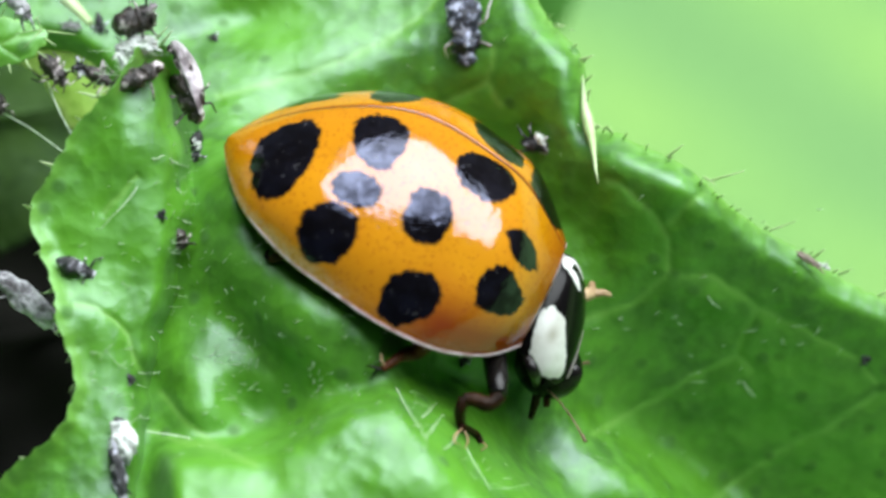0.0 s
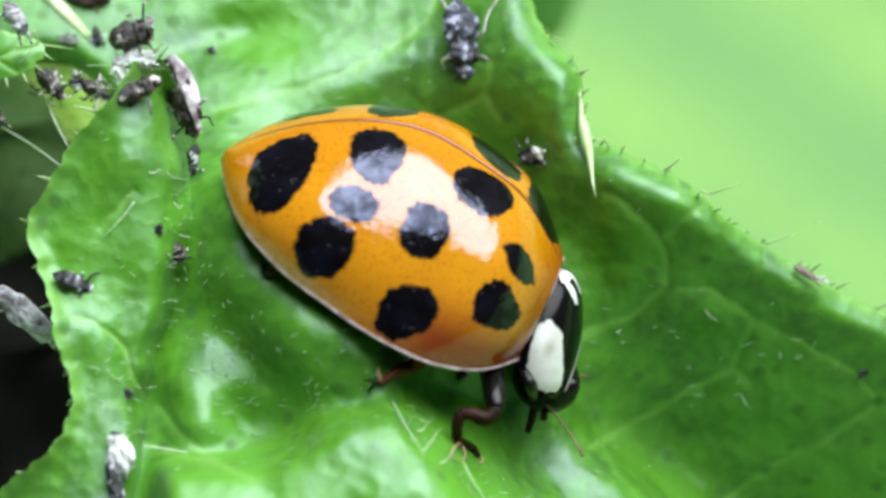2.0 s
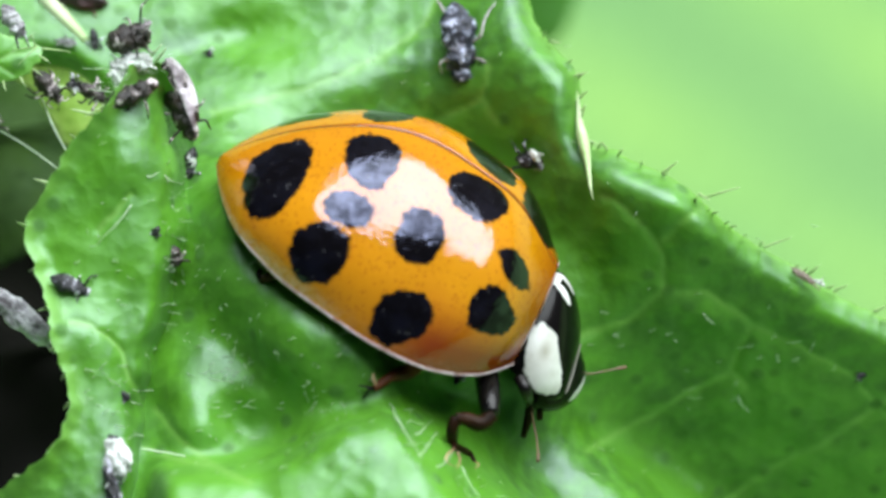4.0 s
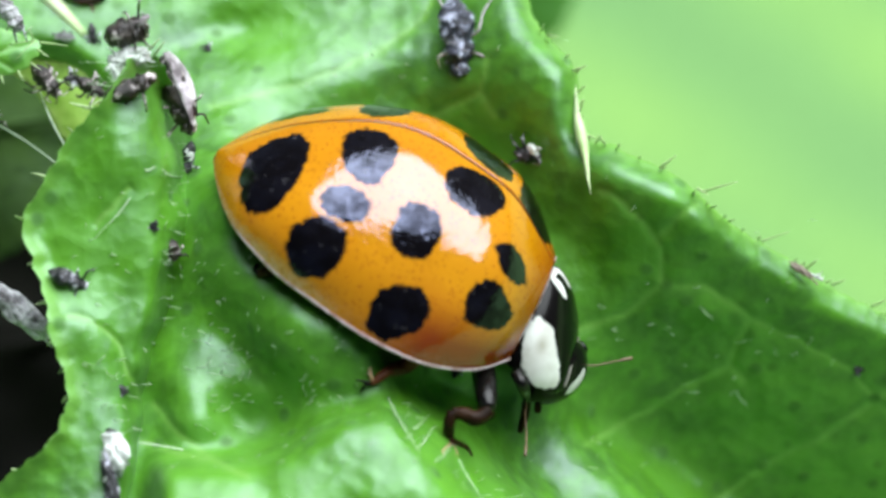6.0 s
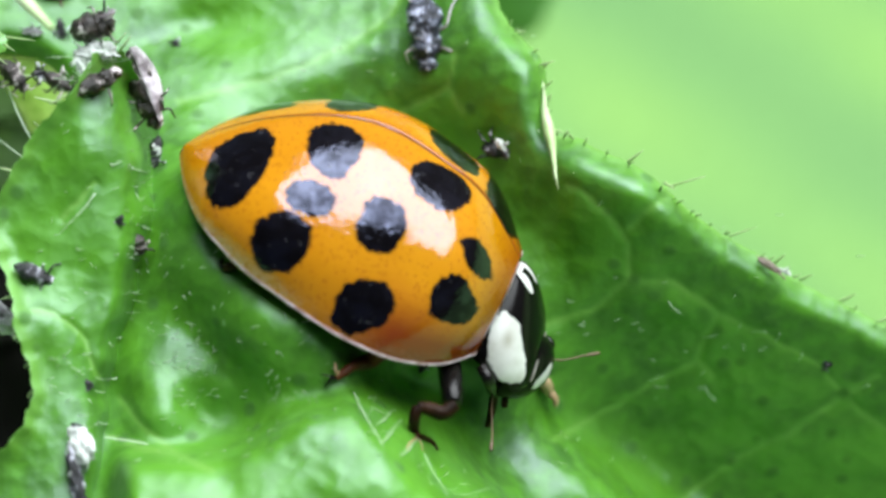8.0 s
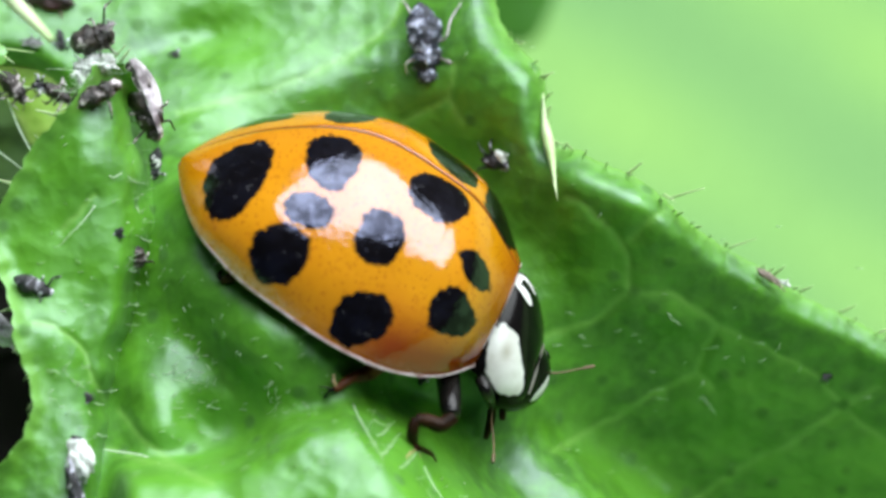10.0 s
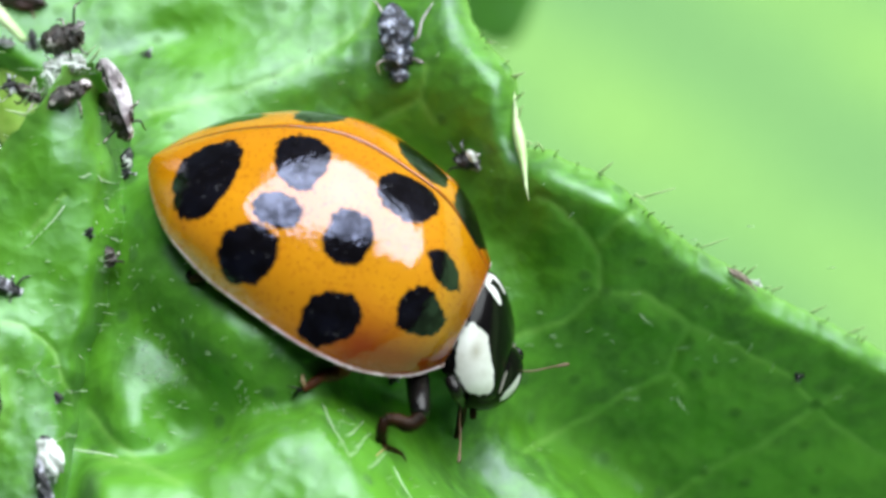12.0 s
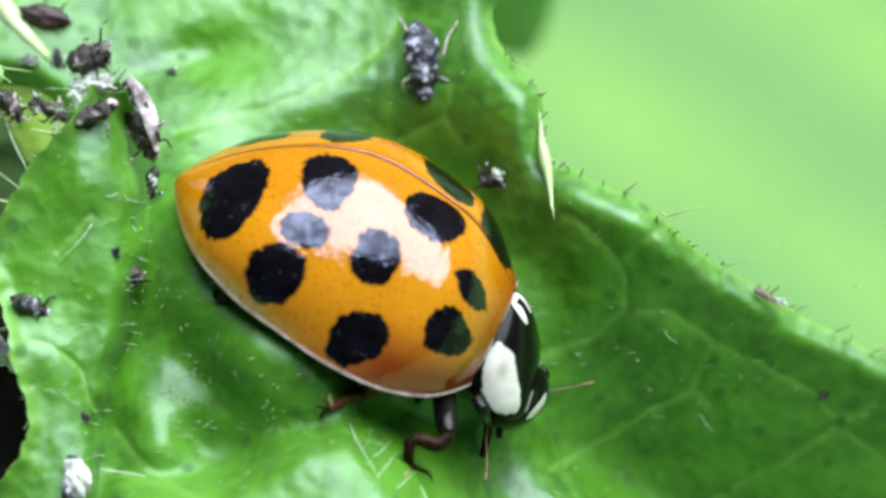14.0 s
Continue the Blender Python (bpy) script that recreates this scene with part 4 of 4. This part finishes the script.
def aphid(x, y, w, turn, length, breadth, mat, label, legs=6, seed=1, lean=(0, 0), leg_mat=None, leg_scale=1.0, limbs=(), flap=None):
    """An aphid lying along the plan direction turn (degrees, clockwise from the right). limbs: legs of its own, as
    plan offsets and heights; flap: a papery wing, as its side and breadth."""
    rnd = random.Random(seed)
    m = PLAN @ Matrix.Translation(seen(x, y, w)) @ pose(0, 0, 0, lean[0], lean[1], 0) @ pose(0, 0, 0, 0, 0, -turn)
    ob = thing("aphid", m, label, "aphid", "aphids on the leaf")
    tall = breadth * 0.75
    verts, faces = ringed(length * 0.80, breadth, tall, 6, seed * 1.3, 0.32)
    part("abdomen", mesh_of("abdomen", [v + Vector((-0.10 * length * U, 0, 0)) for v in verts], faces, mat), ob)
    part("thorax", mesh_of("thorax", *blob((length * 0.22 * U, 0, tall * 0.44 * U), (length * 0.20 * U, breadth * 0.43 * U, tall * 0.44 * U), nu=18, nv=12, rough=0.5, seed=seed + 3), mat), ob)
    part("head", mesh_of("head", *blob((length * 0.43 * U, rnd.uniform(-0.08, 0.08) * breadth * U, tall * 0.36 * U), (length * 0.12 * U, breadth * 0.29 * U, tall * 0.33 * U), nu=14, nv=10, rough=0.4, seed=seed), mat), ob)
    for k in range(0 if limbs else legs):
        sg = -1 if k % 2 else 1
        bx = length * (0.34 - 0.16 * (k // 2))
        out = breadth * rnd.uniform(0.35, 0.95) * leg_scale
        fx = bx + rnd.uniform(0.0, 0.4) * length * (1 if k < 2 else -1)
        knee = Vector((bx + (fx - bx) * rnd.uniform(0.1, 0.5), sg * (breadth * 0.3 + out * 0.65), tall * rnd.uniform(0.45, 0.9)))
        foot = Vector((fx, sg * (breadth * 0.3 + out * rnd.uniform(0.6, 1.0)), 1.0))
        pts = [Vector((bx, sg * breadth * 0.2, tall * 0.4)) * U, knee * U, (knee * 0.35 + foot * 0.65) * U, foot * U]
        part("leg", mesh_of("leg", *limb(pts, 2.5 * U, 0.9 * U, 4, 6), leg_mat or mat), ob)
    inv = m.inverted()
    for line in limbs:
        pts = [inv @ (PLAN @ seen(x + dx, y + dy, w + up)) for dx, dy, up in line]
        part("leg", mesh_of("leg", *limb(pts, 2.9 * U, 1.3 * U, 4, 7), leg_mat or mat), ob, "pale jointed leg" if leg_mat else "")
    for sg in (-1, 1) if legs == 6 and not limbs else ():
        pts = [Vector((length * 0.5, sg * breadth * 0.1, tall * 0.5)) * U, Vector((length * 0.62, sg * breadth * rnd.uniform(0.2, 0.5), tall * 0.7)) * U, Vector((length * rnd.uniform(0.55, 0.75), sg * breadth * rnd.uniform(0.5, 0.9), tall * 0.4)) * U]
        part("antenna", mesh_of("antenna", *limb(pts, 1.5 * U, 0.7 * U, 4, 5), mat), ob)
    if flap:
        side, wide = flap
        verts, faces, nu, nv = [], [], 20, 7
        for i in range(nu + 1):
            s = i / nu
            for j in range(nv + 1):
                c = j / nv
                wave = 0.10 * noise.noise(Vector((s * 4 + seed, c * 3, 1.7)))
                verts.append(Vector(((s - 0.52) * length * 0.98, side * (0.10 * breadth + c * wide * math.sin(math.pi * min(0.97, 0.06 + s)) ** 0.6), tall * (1.0 - 0.75 * c * c + wave))) * U)
        for i in range(nu):
            for j in range(nv):
                q = i * (nv + 1) + j
                faces.append((q, q + 1, q + nv + 2, q + nv + 1))
        wing = part("wing", mesh_of("wing", verts, faces, PAPER), ob, "pale papery folded wing")
        so = wing.modifiers.new("thickness", "SOLIDIFY")
        so.thickness = 1.2 * U
    return ob


def husk(x, y, w, turn, length, breadth, mat, label, seed=1, shreds=5, lean=(0, 0)):
    """A shrivelled shed skin: a crumpled bag with loose limbs."""
    rnd = random.Random(seed)
    ob = thing("aphid_husk", PLAN @ Matrix.Translation(seen(x, y, w)) @ pose(0, 0, 0, lean[0], lean[1], 0) @ pose(0, 0, 0, 0, 0, -turn), label, "insect husk", "husks on the leaf")
    part("skin", mesh_of("skin", *blob((0, 0, breadth * 0.25 * U), (length / 2 * U, breadth / 2 * U, breadth * 0.35 * U), nu=30, nv=18, rough=0.5, seed=seed * 2.1), mat), ob)
    for k in range(shreds):
        a = rnd.uniform(0, 2 * math.pi)
        b = Vector((math.cos(a) * length * 0.42, math.sin(a) * breadth * 0.4, breadth * 0.3))
        d = Vector((math.cos(a) * rnd.uniform(0.3, 0.6) * length * 0.7, math.sin(a) * breadth * 0.7, rnd.uniform(-0.2, 0.5) * breadth))
        part("limb", mesh_of("limb", *limb([b * U, (b + d * 0.6 + Vector((0, 0, 5))) * U, (b + d) * U], 2.2 * U, 0.9 * U, 4, 6), mat), ob)
    return ob


M, S = surface, lambda x, y: surface(x, y, "lobe")
aphid(836, 50, M(836, 50), 82, 146, 66, APHID_GREY, "grey-black mottled aphid with pale legs on the leaf", seed=3, leg_mat=PAPER,
      limbs=[[(22, 2, 30), (38, -10, 42), (46, -40, 30), (66, -72, 2)], [(18, 28, 26), (40, 34, 40), (62, 50, 24), (18, 64, 2)], [(-20, -40, 26), (-34, -66, 26), (-42, -74, 2)], [(-18, 30, 24), (-34, 40, 22), (-30, 58, 2)]])
aphid(342, 152, S(340, 150) + 2, 68, 142, 52, APHID_BROWN, "dark dead aphid with a pale folded wing along the lobe edge", seed=4, legs=4, flap=(1, 27))
aphid(252, 46, S(262, 95) - 2, -14, 76, 56, APHID_BROWN, "plump dark brown aphid perched on the lobe tip", seed=5, legs=4)
husk(282, 22, S(262, 95) + 30, -40, 26, 12, PAPER, "pale shred of skin on a dark aphid", seed=44, shreds=2)
husk(258, 88, S(262, 95) + 4, -12, 66, 34, FLUFF, "white frothy skin under the lobe tip aphid", seed=41, shreds=4)
husk(236, 118, S(240, 120) + 2, 60, 44, 16, FLUFF, "white torn skin down the lobe tip", seed=45, shreds=3)
aphid(256, 145, S(256, 148), -24, 96, 38, APHID_BROWN, "slim dark brown aphid across the lobe tip", seed=6, limbs=[[(-34, 14, 14), (-48, 30, 16), (-54, 62, 2)], [(24, 2, 12), (30, 24, 16), (32, 40, 2)], [(8, 4, 10), (-2, 20, 12), (-6, 30, 2)]])
aphid(108, 128, -120, 48, 72, 34, APHID_BROWN, "small dark aphid hanging among threads", seed=7, legs=6, leg_scale=1.3)
aphid(152, 126, -122, -6, 26, 12, APHID_DARK, "tiny dark aphid clinging between two others", seed=46, legs=6, leg_scale=2.0)
aphid(186, 140, -126, 32, 56, 28, APHID_BROWN, "small dark aphid beside another among threads", seed=9, legs=6, leg_scale=1.2)
aphid(48, 12, 62, 58, 64, 34, WOOL, "pale grey aphid on a small spiny leaflet", seed=10, limbs=[[(14, 16, 10), (22, 30, 14), (28, 48, 2)], [(4, 20, 10), (6, 36, 12), (10, 50, 2)], [(-16, -6, 12), (-30, -2, 12), (-36, 8, 2)]], leg_mat=APHID_DARK)
aphid(12, 188, -150, 80, 46, 28, APHID_BROWN, "tiny brown aphid in the shade", seed=11, legs=4)
husk(142, 52, M(142, 40) + 10, 5, 34, 14, WOOL, "thin greyish shed skin at the leaf base", seed=12, shreds=4)
aphid(190, 46, M(190, 40) + 8, 80, 40, 16, APHID_DARK, "slim grey aphid at the leaf base", seed=47, legs=4)
husk(168, -26, M(168, -26) + 6, 12, 96, 40, RUST, "rusty red dried husk on the leaf", seed=13, shreds=3)
aphid(360, 268, S(355, 270), 105, 66, 26, APHID_DARK, "small grey aphid on the lobe edge", seed=14, legs=4)
husk(362, 260, S(355, 262) + 16, 60, 22, 16, FLUFF, "white speck of shed skin on an aphid", seed=15, shreds=1)
aphid(334, 428, S(334, 428), 75, 38, 28, APHID_BROWN, "tiny dark aphid on the lobe", seed=16, legs=4)
husk(340, 432, S(340, 432) + 14, 20, 18, 14, PAPER, "pale shred of skin on a tiny aphid", seed=48, shreds=2)
aphid(966, 262, M(966, 262), 8, 66, 34, APHID_DARK, "small dark aphid under a white husk", seed=17,
      limbs=[[(-16, -8, 16), (-28, -20, 24), (-36, -34, 2)], [(-6, -8, 18), (-14, -26, 26), (-10, -44, 2)], [(14, -6, 16), (26, -16, 20), (34, -14, 2)], [(20, 8, 14), (34, 14, 14), (42, 22, 2)], [(-18, 10, 12), (-32, 12, 12), (-40, 20, 2)]])
husk(970, 252, M(970, 252) + 22, 50, 26, 13, FLUFF, "white torn aphid skin beside the beetle", seed=18, shreds=2)
aphid(148, 480, S(148, 482), 24, 70, 32, APHID_DARK, "purple-grey dead aphid on the lobe margin", seed=19, legs=3)
husk(236, 786, S(236, 786) + 8, 80, 70, 46, FLUFF, "white fluffy shed skin on the lobe", seed=20, shreds=3)
husk(228, 756, S(228, 756) + 12, 40, 26, 18, APHID_DARK, "dark purple scrap on a white skin", seed=49, shreds=2)
husk(226, 850, S(226, 850) + 6, 78, 104, 24, APHID_DARK, "grey shrivelled skin below a white one", seed=21, shreds=2)
husk(65, 540, S(110, 540) - 160, 40, 128, 42, WOOL, "dry grey-white husk beyond the lobe margin", seed=22, shreds=3)
husk(1446, 466, M(1446, 470) - 26, 32, 52, 14, WITHERED, "brown withered speck on the leaf margin", seed=23, shreds=1)
husk(1474, 478, M(1474, 482) - 24, 28, 24, 8, FLUFF, "pale beige shred on the leaf margin", seed=50, shreds=2)
for i, (x, y, wh) in enumerate(((330, 588, "lobe"), (246, 676, "lobe"), (302, 385, "lobe"), (1548, 642, "main"), (395, 75, "main"), (835, 648, "main"))):
    aphid(x, y, surface(x, y, wh), 60 * i, 20, 11, APHID_DARK, "minute dark aphid nymph on the leaf", seed=30 + i, legs=4)


def thread(points):
    ob = thing("cobweb_thread", PLAN.copy(), "fine pale cobweb thread stretched between leaves", "cobweb", "cobweb threads",
               data=mesh_of("cobweb_thread", *limb([seen(*p) for p in points], 1.3 * U, 0.9 * U, 6, 5), HAIR))
    return ob


thread([(0, 195, -150), (70, 235, -120), (135, 282, -60)])
thread([(98, 150, -130), (118, 200, -100), (146, 252, -40)])
thread([(120, 128, -140), (150, 132, -135), (230, 140, -60)])
thread([(275, 770, 190), (360, 785, 190), (470, 825, 190)])

# ---------- things that move ----------
TUCK = [(0, 1.0), (2.2, 1.0), (2.7, 0.9), (4.8, 0.0), (6.0, 0.0), (6.2, 0.8), (6.5, 0.7), (7.1, 1.0), (7.4, 0.6), (7.6, 0.15), (7.8, 0.0), (8.7, 0.0),
        (10.8, 0.4), (11.0, 0.8), (11.4, 1.0), (11.6, 1.0), (11.8, 0.4), (12.0, 0.0), (14.0, 0.0)]


# where the tip of the grooming foreleg shows on the plan, and its height over the leaf
HELD = (985, 690, -70)
REACH = [(0, 1075, 518, 40), (0.2, 1033, 643, 30), (0.4, 1007, 705, 24), (0.6, 1009, 734, 20), (0.8, 1009, 703, -20), (1.0, *HELD), (2.0, *HELD),
         (2.2, 1049, 647, 30), (2.4, 1016, 720, 22), (2.5, 993, 741, 18), (2.6, 1030, 707, 22), (2.75, *HELD), (5.9, *HELD), (6.05, 1050, 640, 10),
         (6.2, 1060, 525, 40), (6.3, 1063, 532, 40), (6.4, 1076, 600, 34), (6.5, 1057, 664, 28), (6.7, 1022, 727, 20), (6.9, 1030, 726, 20), (7.05, *HELD), (7.6, *HELD),
         (7.8, 1008, 748, 16), (8.0, 1067, 689, 26), (8.2, *HELD), (10.5, *HELD), (10.8, 1079, 662, 30), (11.0, 1054, 704, 24), (11.2, 1055, 655, 24), (11.35, *HELD), (12.2, *HELD),
         (12.4, 1052, 701, 24), (12.6, 1033, 757, 18), (12.8, 1086, 693, 28), (13.0, 1057, 714, 24), (13.2, 986, 736, 18), (13.4, 1007, 764, 18), (13.6, 1046, 734, 20), (13.8, *HELD), (14.0, *HELD)]


# small shifts of the whole beetle, across and down the plan
SHIFT = [(0, 0, 0), (2.7, 0, 0), (4.8, -6, 5), (8.7, -6, 5), (10.8, -9, 4), (14, -9, 4)]


def motions():
    walk(ladybird, [(t, PLAN @ Matrix.Translation((a * U, -b * U, 0)) @ PLAN.inverted() @ BODY) for t, a, b in SHIFT])
    walk(pronotum, [(t, Matrix.Translation(NECK) @ pose(0, 0, 0, 0, 8 * k, 0)) for t, k in TUCK])
    walk(head, [(t, Matrix.Translation(((350 - 4 * k) * U, 0, (-20 - 24 * k) * U)) @ pose(0, 0, 0, -24 * k, 18 * k, -14 + 22 * k)) for t, k in TUCK])
    rows = []
    for t, x, y, up in REACH:
        tip_at = inner(x, y, float(main_height(np.array([float(x)]), np.array([float(y)]))[0]) + up)
        way = (tip_at - COXA).normalized()
        rows.append((t, Matrix.Translation(tip_at - way * 166 * U) @ Vector((1, 0, 0)).rotation_difference(way).to_matrix().to_4x4()))
    walk(foreleg, rows)


motions()
